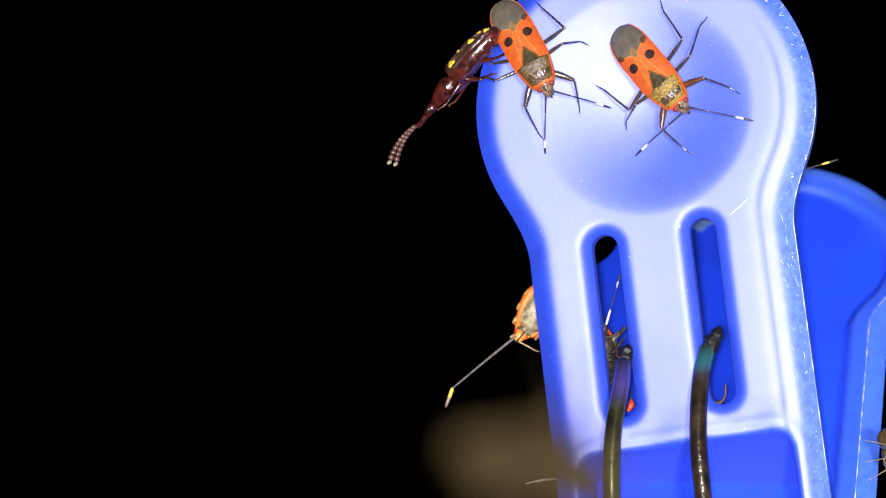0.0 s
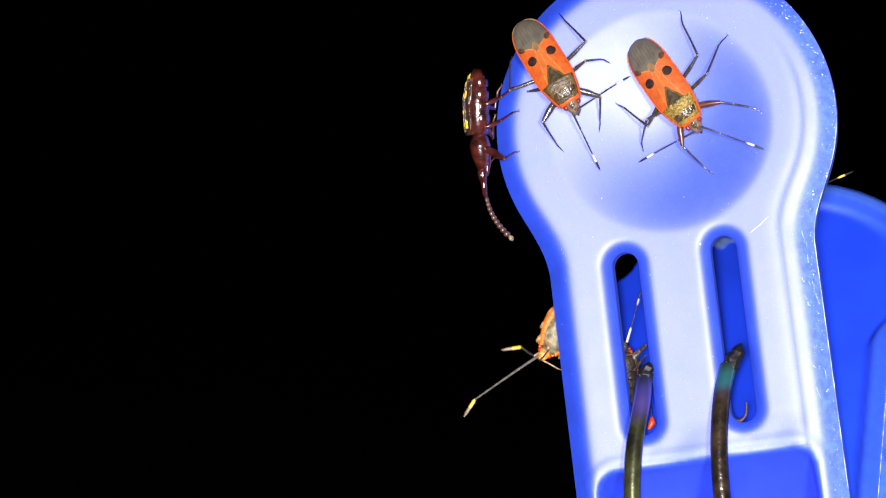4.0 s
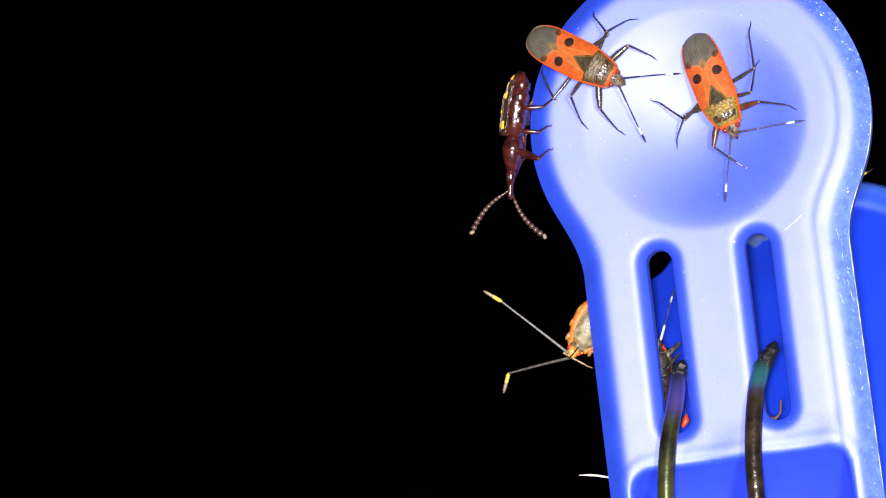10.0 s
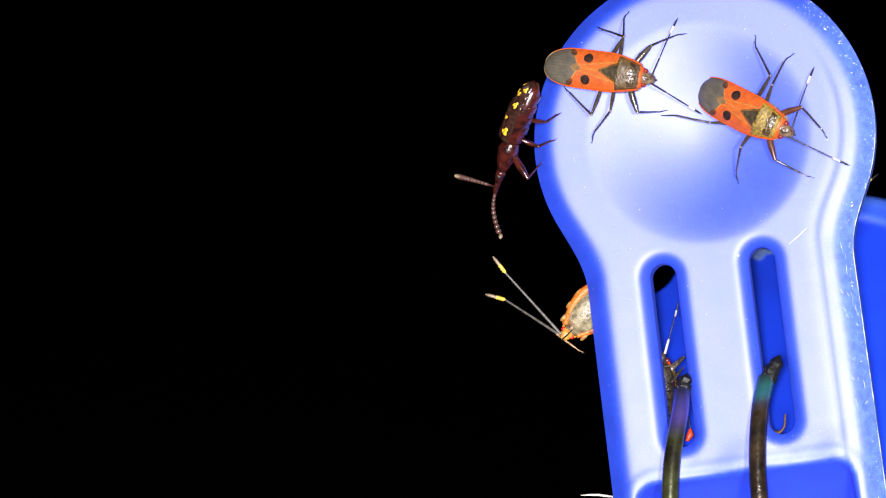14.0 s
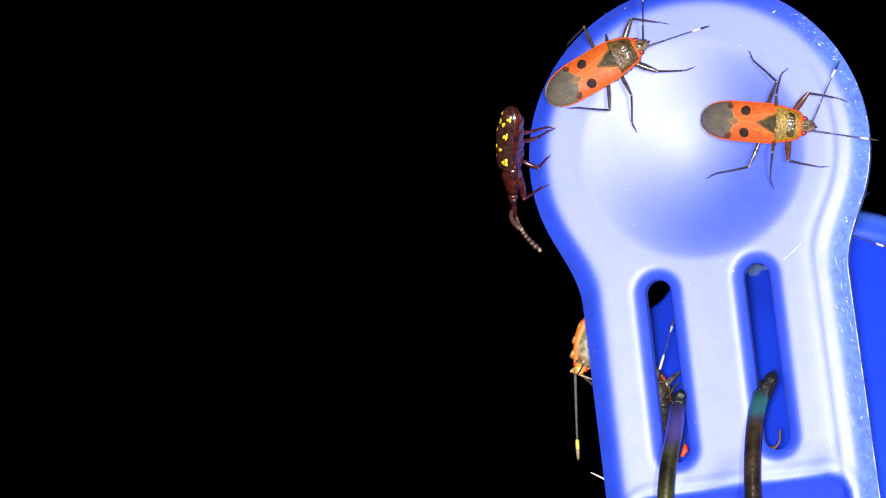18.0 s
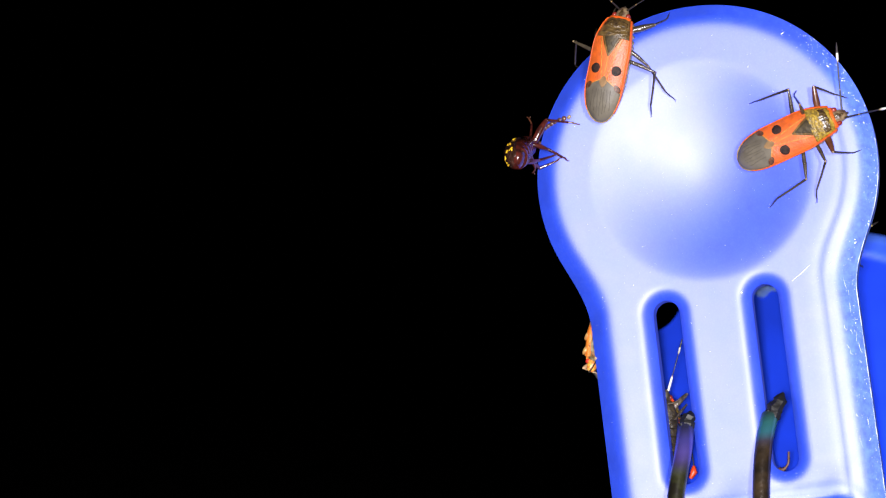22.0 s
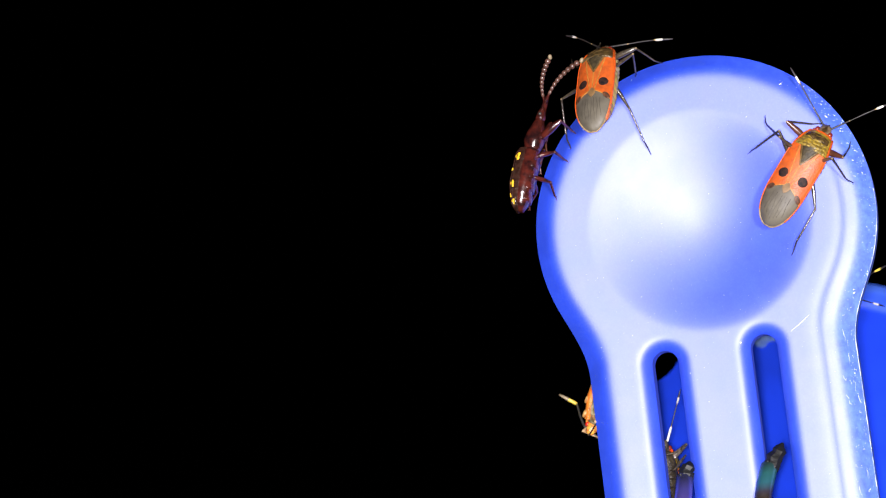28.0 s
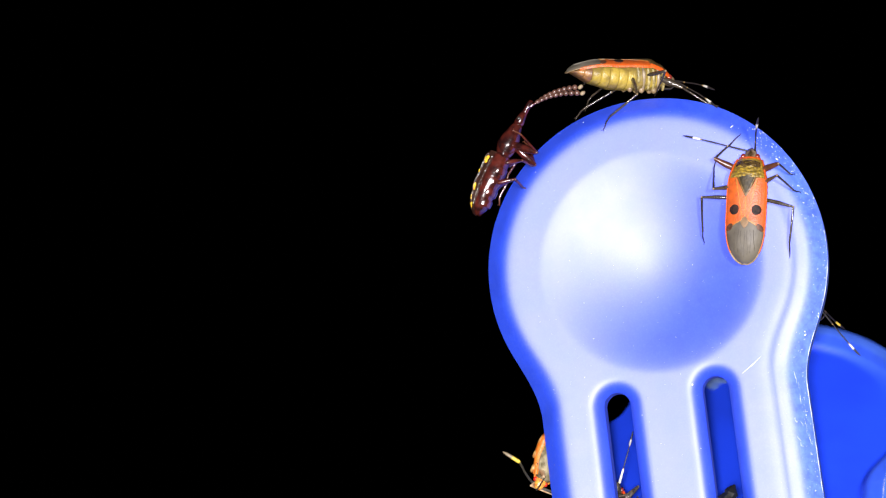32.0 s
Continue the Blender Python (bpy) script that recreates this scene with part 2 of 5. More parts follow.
def loft(stations, n=20, power=2.0, rows=0):
    """A body along y. stations: (y, half width, top, bottom); the section is a superellipse between top and bottom."""
    verts, faces = [], []
    if rows:
        ys = np.linspace(stations[0][0], stations[-1][0], rows)
        cols = list(zip(*stations))
        order = np.argsort(cols[0])
        xs = np.array(cols[0])[order]
        stations = [(y, *[float(np.interp(y, xs, np.array(c)[order])) for c in cols[1:]]) for y in ys]
    for y, w, top, bot in stations:
        mid, hh = (top + bot) / 2, (top - bot) / 2
        for k in range(n):
            a = 2 * math.pi * k / n
            c, s = math.cos(a), math.sin(a)
            e = 2 / power
            verts.append((w * math.copysign(abs(c) ** e, c), y, mid + hh * math.copysign(abs(s) ** e, s)))
    for i in range(len(stations) - 1):
        for k in range(n):
            k2 = (k + 1) % n
            faces.append((i * n + k, i * n + k2, (i + 1) * n + k2, (i + 1) * n + k))
    faces.append(tuple(range(n)))
    faces.append(tuple(range((len(stations) - 1) * n, len(stations) * n)))
    return recalc(verts, faces)


def sheet(fn, a, b, thick=0.12):
    """A thin curved plate: fn(r, s) gives a point for r, s in 0..1; it is thickened downwards (-z)."""
    verts = [fn(i / a, j / b) for j in range(b + 1) for i in range(a + 1)]
    low = [(x, y, z - thick) for x, y, z in verts]
    n = len(verts)
    faces = []
    for j in range(b):
        for i in range(a):
            k = j * (a + 1) + i
            faces.append((k, k + 1, k + a + 2, k + a + 1))
            faces.append((n + k, n + k + a + 1, n + k + a + 2, n + k + 1))
    ring = [i for i in range(a + 1)] + [j * (a + 1) + a for j in range(1, b + 1)] + [b * (a + 1) + i for i in range(a - 1, -1, -1)] + [j * (a + 1) for j in range(b - 1, 0, -1)]
    for p, q in zip(ring, ring[1:] + ring[:1]):
        faces.append((p, q, n + q, n + p))
    return recalc(verts + low, faces)


def disc(fn, n=32, m=3, thick=0.08):
    """A thin round patch: fn(r, s) gives a point, r once round the rim, s from the centre to the rim."""
    verts, faces = [fn(0.0, 0.0)], []
    for j in range(1, m + 1):
        verts += [fn(k / n, j / m) for k in range(n)]
    verts += [(x, y, z - thick) for x, y, z in verts[-n:]]
    for k in range(n):
        k2 = (k + 1) % n
        faces.append((0, 1 + k, 1 + k2))
        for j in range(m):
            a, b = 1 + j * n, 1 + (j + 1) * n
            faces.append((a + k, b + k, b + k2, a + k2))
    return recalc(verts, faces)


def blob(cx, cy, cz, rx, ry, rz, n=12, m=8):
    verts, faces = [], []
    for j in range(m + 1):
        th = math.pi * j / m
        for k in range(n):
            ph = 2 * math.pi * k / n
            verts.append((cx + rx * math.sin(th) * math.cos(ph), cy + ry * math.sin(th) * math.sin(ph), cz + rz * math.cos(th)))
    for j in range(m):
        for k in range(n):
            k2 = (k + 1) % n
            faces.append((j * n + k, j * n + k2, (j + 1) * n + k2, (j + 1) * n + k))
    return recalc(verts, faces)


def smooth(a, b, x):
    x = min(1.0, max(0.0, (x - a) / (b - a)))
    return x * x * (3 - 2 * x)


# ---- the clothes peg: shape of a handle in its own plane (u across, v along, h towards the viewer) ----
DISC_R, FOOT = 22.5, -77.0
SLITS = ((-7.3, -17.9, -38.6), (5.75, -17.4, -38.4))
SLIT_R = 1.74


def blend_min(a, b, k):
    h = max(k - abs(a - b), 0.0) / k
    return min(a, b) - h * h * k * 0.25


def outline(u, v):
    """Signed distance to the handle's edge, negative inside."""
    disc = math.hypot(u, v) - DISC_R
    half = 17.55 + (0.005 if u < 0 else -0.008) * (v + 15)
    shaft = max(abs(u) - half, v, FOOT - v)
    return blend_min(disc, shaft, 3.0)


def far_outline(u, v):
    """The far handle's edge: its round end sits a little askew on the shaft, drawn in towards it on the outer side."""
    du, dv = u - 6.2, v - 2.0
    if du > 0:
        disc = (((du / 18.3) ** 2.3 + (abs(dv) / (22.1 if dv > 0 else 17.5)) ** 2.3) ** (1 / 2.3) - 1) * 22.1
    else:
        disc = math.hypot(du, dv) - 22.1
    soft = 10.0 - 5.0 * smooth(0, 10, du)
    u -= 4.0 + v * 0.1
    shaft = max(u - 17.0, -u - 22.0 - 0.17 * min(0.0, v + 12), v + 4, FOOT - v)
    return blend_min(disc, shaft, soft)


def slit(u, v, which):
    c, top, bottom = SLITS[which]
    dv = max(v - top, bottom - v, 0.0)
    return math.hypot(u - c, dv) - SLIT_R


def panel(u, v):
    """Signed distance to the sunk panel under the slits."""
    du, dv = abs(u) - 11.3, max(v + 47.0 - 0.03 * u, -70.0 - v)
    return math.hypot(max(du, 0), max(dv, 0)) + min(max(du, dv), 0) - 2.4


def face(u, v):
    """Height of the front handle's outer face over its plane."""
    e = -outline(u, v)
    h = 0.0
    bend = (2.3 - max(e, 0.0)) / 0.36
    h -= (1.1 - 0.38 * smooth(0, 14, u)) * 0.36 * (math.log1p(math.exp(bend)) if bend < 30 else bend)
    h += 0.0028 * min(u, 0) ** 2 + 0.0013 * max(v + 5, 0) ** 2 + 0.0008 * max(u, 0) ** 2
    if e < 0:
        h += e * 1.5
    ripple = 0.055 * math.exp(-((e - 3.75) / 0.36) ** 2) - 0.045 * math.exp(-((e - 4.65) / 0.4) ** 2)
    h += smooth(0, 12, u) * ((1 - smooth(2, 13, v)) * ripple - (1 - smooth(-6, 6, v)) * 0.12 * smooth(6.6, 2.4, e))
    r = math.hypot(u, v)
    soft = smooth(-6, 12, 0.5 * v - 0.85 * u)
    rd = 14.5 + 0.8 * soft
    if r < rd:
        q = r / rd
        cone = 2.9 * max(0.0, 1.0 - math.sqrt(q * q + 0.04)) ** 1.2
        h -= 2.75 * (1 - soft) * (1 - q * q) ** 1.5 + soft * cone
    for k in (0, 1):
        s = slit(u, v, k)
        if s < 1.9:
            q = 1 - max(s, 0) / 1.9
            h -= 1.4 * q ** 2.4
    p = panel(u, v)
    if p > 0.4 and v < -38.5:
        # a slanted facet runs from under each slit to the panel's edge
        for c, _, _ in SLITS:
            d = 0.81 * (u - c + 6.3) - 0.59 * (v + 47)
            if 0 < d < 9:
                h -= 0.06 * min(d, 3.0) * smooth(9, 5, d) * smooth(-38.5, -41.5, v) * smooth(14.5, 12.0, abs(u))
    if p < 0.4:
        depth = 0.8 + 1.7 * (-44.5 - v)
        h -= max(depth, 0.6) * smooth(0.4, -0.4, p)
    elif p < 2.4:
        h += 0.12 * math.sin(math.pi * (p - 0.4) / 2.0)
    return h


def inner_face(u, v):
    """Height of the far handle's inner side: a shallow tray with a raised, rounded flange."""
    e = -far_outline(u, v)
    h = 2.2 * (1 - smooth(4.4, 5.5, e)) + 0.5 * (1 - smooth(2.2, 4.4, e)) - 0.12 * max(0.0, 2.4 - e) ** 2
    return h * smooth(-13, -3, u) * (1 - 0.6 * smooth(6, 18, v))


def shell(inside, height, back, u0, u1, v0, v1, step, off_u=0.0):
    """A moulded plate: a fine grid cut along the level lines of the inside functions, with walls and a rear face."""
    nu, nv = int((u1 - u0) / step), int((v1 - v0) / step)
    us = [u0 + (u1 - u0) * i / nu for i in range(nu + 1)]
    vs = [v0 + (v1 - v0) * j / nv for j in range(nv + 1)]
    val = [[[f(u, v) for u in us] for v in vs] for f in inside]
    index, verts, faces = {}, [], []

    def vid(u, v):
        k = (round(u, 4), round(v, 4))
        if k not in index:
            index[k] = len(verts)
            verts.append(k)
        return index[k]

    for j in range(nv):
        for i in range(nu):
            cell = [(us[i], vs[j]), (us[i + 1], vs[j]), (us[i + 1], vs[j + 1]), (us[i], vs[j + 1])]
            vals = [[g[j][i], g[j][i + 1], g[j + 1][i + 1], g[j + 1][i]] for g in val]
            if any(min(w) > 0 for w in vals):
                continue
            poly = [(p, [w[k] for w in vals]) for k, p in enumerate(cell)]
            for n, w in enumerate(vals):
                if max(w) <= 0:
                    continue
                cut = []
                for a, b in zip(poly, poly[1:] + poly[:1]):
                    fa, fb = a[1][n], b[1][n]
                    if fa <= 0:
                        cut.append(a)
                    if (fa <= 0) != (fb <= 0):
                        t = fa / (fa - fb)
                        cut.append(((a[0][0] + t * (b[0][0] - a[0][0]), a[0][1] + t * (b[0][1] - a[0][1])),
                                    [x + t * (y - x) for x, y in zip(a[1], b[1])]))
                poly = cut
            ids = []
            for p, _ in poly:
                q = vid(*p)
                if q not in ids:
                    ids.append(q)
            if len(ids) > 2:
                faces.append(ids)
    count = {}
    for f in faces:
        for a, b in zip(f, f[1:] + f[:1]):
            count[(a, b)] = 1
    n = len(verts)
    pts = [(u, -height(u, v), v) for u, v in verts] + [(u, back(u, v), v) for u, v in verts]
    out = [tuple(f) for f in faces] + [tuple(n + k for k in reversed(f)) for f in faces]
    wall = {}

    def wid(k):
        if k not in wall:
            wall[k] = len(pts)
            pts.append(pts[k])
        return wall[k]

    for a, b in count:
        if (b, a) not in count:
            out.append((wid(b), wid(a), wid(n + a), wid(n + b)))
    return pts, out


PEG_X, PEG_Z, PEG_LEAN = 31.1, 17.95, -7.5
PEG = pose(PEG_X * MM, 0, PEG_Z * MM, -4.5, PEG_LEAN, -13.5) @ Matrix.Diagonal((1.012, 1, 1.010, 1))
TO_PEG = PEG.inverted()
peg = new("clothes_peg")
peg.matrix_world = PEG
tagged(peg, "large glossy blue plastic clothes peg with two slits and spring wires", "clothes peg")
front = part("front_handle", shell([outline, lambda u, v: -slit(u, v, 0), lambda u, v: -slit(u, v, 1)], face,
                                   lambda u, v: 2.3 - face(u, v), -23.2, 23.2, -77.4, 23.2, 0.42), BLUE, peg)
# right flank, edge and panel rim are paled, for scuffs and a painted hazy sheen
wear_and_light = front.data.attributes.new("wear_and_light", "FLOAT", "POINT")
for i, p in enumerate(front.data.vertices):
    u, v = p.co.x * 1000, p.co.z * 1000
    e = -outline(u, v)
    wear_and_light.data[i].value = min(1.0, smooth(6, 15, u) * (1 - smooth(6, 17, v)) * (1 - smooth(1.2, 3.4, e)) + 0.12 * smooth(-4, 6, u) * (1 - smooth(0.5, 4.5, e)) + 0.07 + 0.40 * (1 - smooth(0.5, 3.2, panel(u, v))) * smooth(-0.2, 0.5, panel(u, v)) * smooth(-50, -44, v))

# the far handle leans away from the near one
hinge = Vector((45.0, 9, -29))
top_mid = Vector((50.0, 45, -3.6))
along = (top_mid - hinge).normalized()
across = (Vector((1, 0, 0)) - along * along.x).normalized()
out_of = across.cross(along)
FAR = Matrix(((across.x, -out_of.x, along.x, top_mid.x * MM), (across.y, -out_of.y, along.y, top_mid.y * MM),
              (across.z, -out_of.z, along.z, top_mid.z * MM), (0, 0, 0, 1)))
if (FAR.to_3x3() @ Vector((0, -1, 0))).y > 0:
    FAR = FAR @ Matrix.Diagonal((1, -1, 1, 1))
back_handle = part("back_handle", shell([far_outline, lambda u, v: -54 - v], inner_face, lambda u, v: 2.0, -23.2, 28.2, -54.4, 26.4, 0.42), BLUE_BACK, peg)
back_handle.matrix_basis = TO_PEG @ FAR @ Matrix.Scale(1.12, 4)

# flange wall and lip painted paler, standing in for light glowing through the plastic
wear_and_light = back_handle.data.attributes.new("wear_and_light", "FLOAT", "POINT")
for i, p in enumerate(back_handle.data.vertices):
    u, v = p.co.x * 1000, p.co.z * 1000
    wear_and_light.data[i].value = (0.45 * (1 - smooth(4.6, 5.4, -far_outline(u, v))) + 0.5 * (1 - smooth(2.2, 2.7, -far_outline(u, v)))) * smooth(0, 8, u)


def film(r, q):
    a = 2 * math.pi * r
    w = 1 + 0.18 * math.sin(3 * a + 1) + 0.10 * math.sin(7 * a)
    u, v = -4.7 + 2.4 * q * w * math.cos(a), 11.0 + 3.3 * q * w * math.sin(a)
    return u, -inner_face(u, v) - 0.05, v


part("pale_film", disc(film, 28, 5, 0.02), PALE_FILM, back_handle, "thin pale film of dust")
far_seam, v = [], -50.0
while v < 4:
    half = 10.0
    while far_outline(half, v) < -2.5:
        half += 0.02
    far_seam.append((half, -inner_face(half, v) - 0.02, v))
    v += 0.9
random.seed(6)
part("moulding_seam", tube(far_seam, [random.choice((0.01, 0.02, 0.03, 0.07)) for _ in far_seam], 6), DUST, back_handle)


def spline(points, n=10):
    """A smooth run of points through the given ones."""
    pts = [Vector(p) for p in points]
    pts = [pts[0] * 2 - pts[1]] + pts + [pts[-1] * 2 - pts[-2]]
    res = []
    for i in range(1, len(pts) - 2):
        a, b, c, d = pts[i - 1:i + 3]
        for k in range(n):
            t = k / n
            res.append(0.5 * (2 * b + (c - a) * t + (2 * a - 5 * b + 4 * c - d) * t * t + (3 * b - a - 3 * c + d) * t ** 3))
    return res + [pts[-2]]


def wire(points, metal, tip, seed):
    pts = [p for p in spline(points) if p.z < -32.8]
    root = part("spring_wire", tube(pts, [1.13] * len(pts), 16), metal, peg)
    rough, tip = random.Random(seed), Vector(tip)
    ragged = [pts[1] + (tip - pts[1]) * q + Vector((rough.uniform(-0.12, 0.12), rough.uniform(-0.1, 0.1), 0)) for q in (0, 0.2, 0.32, 0.45, 0.6, 0.72, 0.85, 1)]
    end = part("blackened_end", tube(ragged, [1.0, 1.12, 1.0, 1.12, 0.85, 0.95, 0.6, 0.12], 7, 0.8), SOOT, root, "charred ragged wire end")
    for p in end.data.polygons:
        p.use_smooth = False
    splinters = (ragged[2] + Vector((-0.7, -0.5, 0.1)), ragged[2] + Vector((-0.5, -0.9, -1.5)))
    part("splinter", tube([splinters[0], (splinters[0] + splinters[1]) / 2, splinters[1]], [0.4, 0.3, 0.03], 5), SOOT, root)


wire([(-5.6, 6, -29.5), (-6.4, 2.2, -31.6), (-6.85, -1.0, -35.8), (-8.4, -3.2, -42.4), (-9.3, -4.3, -49.9), (-9.5, -4.5, -58), (-8, 4, -70)], WIRE, (-5.7, 1.0, -30.9), 3)
wire([(5.5, 6, -29.0), (5.1, 2.2, -31.0), (3.5, -1.0, -36.4), (2.5, -3.2, -43.7), (2.3, -4.3, -51.1), (2.4, -4.5, -59), (4, 4, -70)], WIRE_BROWN, (6.6, 1.0, -30.0), 5)

# dust and nicks caught along the right flank
random.seed(4)
dv, df = [], []
for k in range(1070):
    if k < 190:
        ang = radians(random.choice((random.uniform(5, 50), random.uniform(-45, 55))))
        rr = DISC_R - abs(random.gauss(0, 1.0)) - 0.05
        u, v = rr * math.cos(ang), rr * math.sin(ang)
    elif k < 310:
        u, v = 17.4 - abs(random.gauss(0, 0.8)), random.uniform(-52, -16)
    elif k < 480:
        u, v = random.uniform(-14, 13), -40.0 - abs(random.gauss(0, 2.2))
    else:
        u, v = random.uniform(-17, 17), random.uniform(-40, 21)
    if outline(u, v) > -0.03 or min(slit(u, v, 0), slit(u, v, 1)) < 0.3 or panel(u, v) < 0.6:
        continue
    s = random.uniform(0.012, 0.055) * (0.5 if k >= 310 else 1.35 if k < 190 else 1) * (2.2 if random.random() < 0.07 else 1)
    base = len(dv)
    c = Vector((u, -face(u, v) - 0.02, v))
    long, thin, way = s * random.uniform(0.8, 3.2), s * random.uniform(0.4, 0.9), random.uniform(0, math.pi)
    for a, b, y in ((long, thin * 0.4, 0), (-long * 0.3, thin, 0), (-long, -thin * 0.5, 0), (long * 0.2, -thin, 0), (0, 0, -s * 0.5), (0, 0, s)):
        dv.append(tuple(c + Vector((a * math.cos(way) - b * math.sin(way), y, a * math.sin(way) + b * math.cos(way)))))
    for a, b in ((0, 1), (1, 2), (2, 3), (3, 0)):
        df.append((base + a, base + b, base + 4))
        df.append((base + b, base + a, base + 5))
tagged(part("dust", (dv, df), DUST, peg, "white dust specks and nicks along the edge"), kind="stuff")
seam, v = [], -50.0
while v < 2:
    half = 17.0
    while outline(half, v) < -0.02:
        half += 0.02
    seam.append((half - 0.05, -face(half - 0.05, v) - 0.03, v))
    v += 0.9
part("moulding_seam", tube(seam, [random.choice((0.006, 0.012, 0.02, 0.045)) for _ in seam], 6), DUST, peg)
random.seed(9)
for v0, count in ((-17.5, 3), (-23.5, 7), (-35.0, 3)):
    for k in range(count):
        v = v0 + random.uniform(-2.6, 2.6)
        u = 17.5 - random.uniform(0.5, 2.4)
        while outline(u, v) < -2.2:
            u += 0.1
        run = [(u + q * random.uniform(-0.05, 0.15), v - q * random.uniform(0.1, 0.5)) for q in (0, 1, 2, 3)]
        part("scuff", tube([(a, -face(a, b) - 0.005, b) for a, b in run], [0.015, random.uniform(0.01, 0.035), random.uniform(0.01, 0.03), 0.006], 5), DUST, peg)
part("nick", blob(2.95, -face(2.95, -16.5) - 0.03, -16.5, 0.13, 0.08, 0.13, 8, 6), DUST, peg, "bright nick beside the slit")
part("scratch", tube([(9.6, -face(9.6, -15.9) - 0.01, -15.9), (11.0, -face(11.0, -15.0) - 0.01, -15.0), (12.2, -face(12.2, -14.1) - 0.01, -14.1)], [0.02, 0.06, 0.02], 6), DUST, peg)

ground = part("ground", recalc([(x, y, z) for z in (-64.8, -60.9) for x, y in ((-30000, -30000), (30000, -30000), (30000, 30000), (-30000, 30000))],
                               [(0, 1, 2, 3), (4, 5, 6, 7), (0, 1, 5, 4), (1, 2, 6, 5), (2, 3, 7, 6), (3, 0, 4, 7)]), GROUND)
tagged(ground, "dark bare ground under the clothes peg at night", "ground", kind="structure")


# ---- red bugs ----
def half_width(y):
    """Half the body's width: a rounded tail, parallel sides, shoulders that narrow to the neck."""
    if y < -2:
        return max(0.04, 2.5 * (1 - min(1, (-2 - y) / 5.87) ** 2.8) ** 0.5)
    if y < 1:
        return 2.5
    return 2.5 - 1.10 * min(1, (y - 1) / 4.8) ** 2.0


def back_z(x, y):
    """The bug's back: a flat dome with slightly raised margins."""
    w = half_width(y)
    q = min(1.0, abs(x) / w)
    top = float(np.interp(y, [-2, 1, 3, 4.5, 5.8], [2.85, 3.15, 3.25, 2.85, 2.05])) if y > -2 else 2.85 - 1.45 * ((-2 - y) / 5.85) ** 2
    if y < -2:
        top -= 0.75 * (1 - w / 2.64) ** 2
    return top - 0.75 * (w / 2.64) ** 0.5 * q ** 2.6 if y < -2 else top - 0.75 * q ** 2.6


LEGS = ("LF", "LM", "LH", "RF", "RM", "RH")
HIPS = {"F": (1.0, 4.0, 1.2), "M": (1.3, 2.2, 1.1), "H": (1.4, 0.6, 1.1)}
REACH = {"F": (3.8, 5.2), "M": (3.9, 5.9), "H": (4.5, 6.5)}


def leg_parts(thing, reach, hips, thick, femur_mat, tibia_mat, tarsus_mat):
    """Six legs as femur and tibia (with its tarsus), each along its own +y from the joint."""
    made = {}
    for key in LEGS:
        l1, l2 = reach[key[1]]
        k = thick * (1.65 if key[1] == "F" else 1.0)
        fem = part("femur", tube([(0, 0, 0), (0, 0.12 * l1, 0), (0, 0.55 * l1, 0.05), (0, 0.9 * l1, 0), (0, l1, 0)], [0.15 * k, 0.23 * k, 0.26 * k, 0.17 * k, 0.13 * k], 8), femur_mat, thing)
        part("knee", blob(0, l1, 0, 0.15 * thick, 0.17 * thick, 0.15 * thick, 8, 6), KNEE if tarsus_mat is LEGM else tarsus_mat, fem)
        lt = 0.70 * l2
        kink = (-1 if key[0] == "L" else 1) * (0.10 if key[1] == "H" else 0.07) * l2
        tib = part("tibia", tube([(0, -0.08, 0), (0.02 * kink, 0.1, 0), (0.5 * kink, 0.5 * lt, 0.03), (kink, lt, 0)], [0.10 * thick, 0.15 * thick, 0.13 * thick, 0.12 * thick], 7), tibia_mat, thing)
        bm = tube([(kink, lt - 0.05, 0), (kink * 0.8, lt + 0.12 * l2, 0.06), (0.2 * kink, 0.93 * l2, 0.02), (0, l2, -0.02)], [0.09 * thick, 0.10 * thick, 0.08 * thick, 0.06 * thick], 6)
        tar = part("tarsus", bm, tarsus_mat, tib)
        for sx in (-1, 1):
            part("claw", tube([(0, l2 - 0.03, 0), (sx * 0.16, l2 + 0.16, 0.02), (sx * 0.22, l2 + 0.2, -0.08)], [0.05 * thick, 0.035 * thick, 0.01], 5), tarsus_mat, tib)
        made[key] = (fem, tib, l1, l2, Vector(((-1 if key[0] == "L" else 1) * hips[key[1]][0], hips[key[1]][1], hips[key[1]][2])))
    return made


def solve_leg(spec, foot, side_lean=0.55, sweep=0.0, rise=0.45):
    """Poses of femur and tibia, in the thing's space, for a foot at the given place (mm)."""
    _, _, l1, l2, hip = spec
    d = Vector(foot) - hip
    dist = min(max(d.length, abs(l1 - l2) + 0.25), l1 + l2 - 0.03)
    d.normalize()
    side = 1 if hip.x > 0 else -1
    pole = Vector((side * side_lean, sweep, rise))
    pole = (pole - d * pole.dot(d)).normalized()
    ca = (l1 * l1 + dist * dist - l2 * l2) / (2 * l1 * dist)
    sa = math.sqrt(max(0, 1 - ca * ca))
    knee = hip + (d * ca + pole * sa) * l1
    tip = hip + d * dist

    def aim(a, b, up):
        y = (b - a).normalized()
        z = (up - y * up.dot(y)).normalized()
        x = y.cross(z)
        return Matrix(((x.x, y.x, z.x, a.x * MM), (x.y, y.y, z.y, a.y * MM), (x.z, y.z, z.z, a.z * MM), (0, 0, 0, 1)))
    return aim(hip, knee, pole), aim(knee, tip, pole)


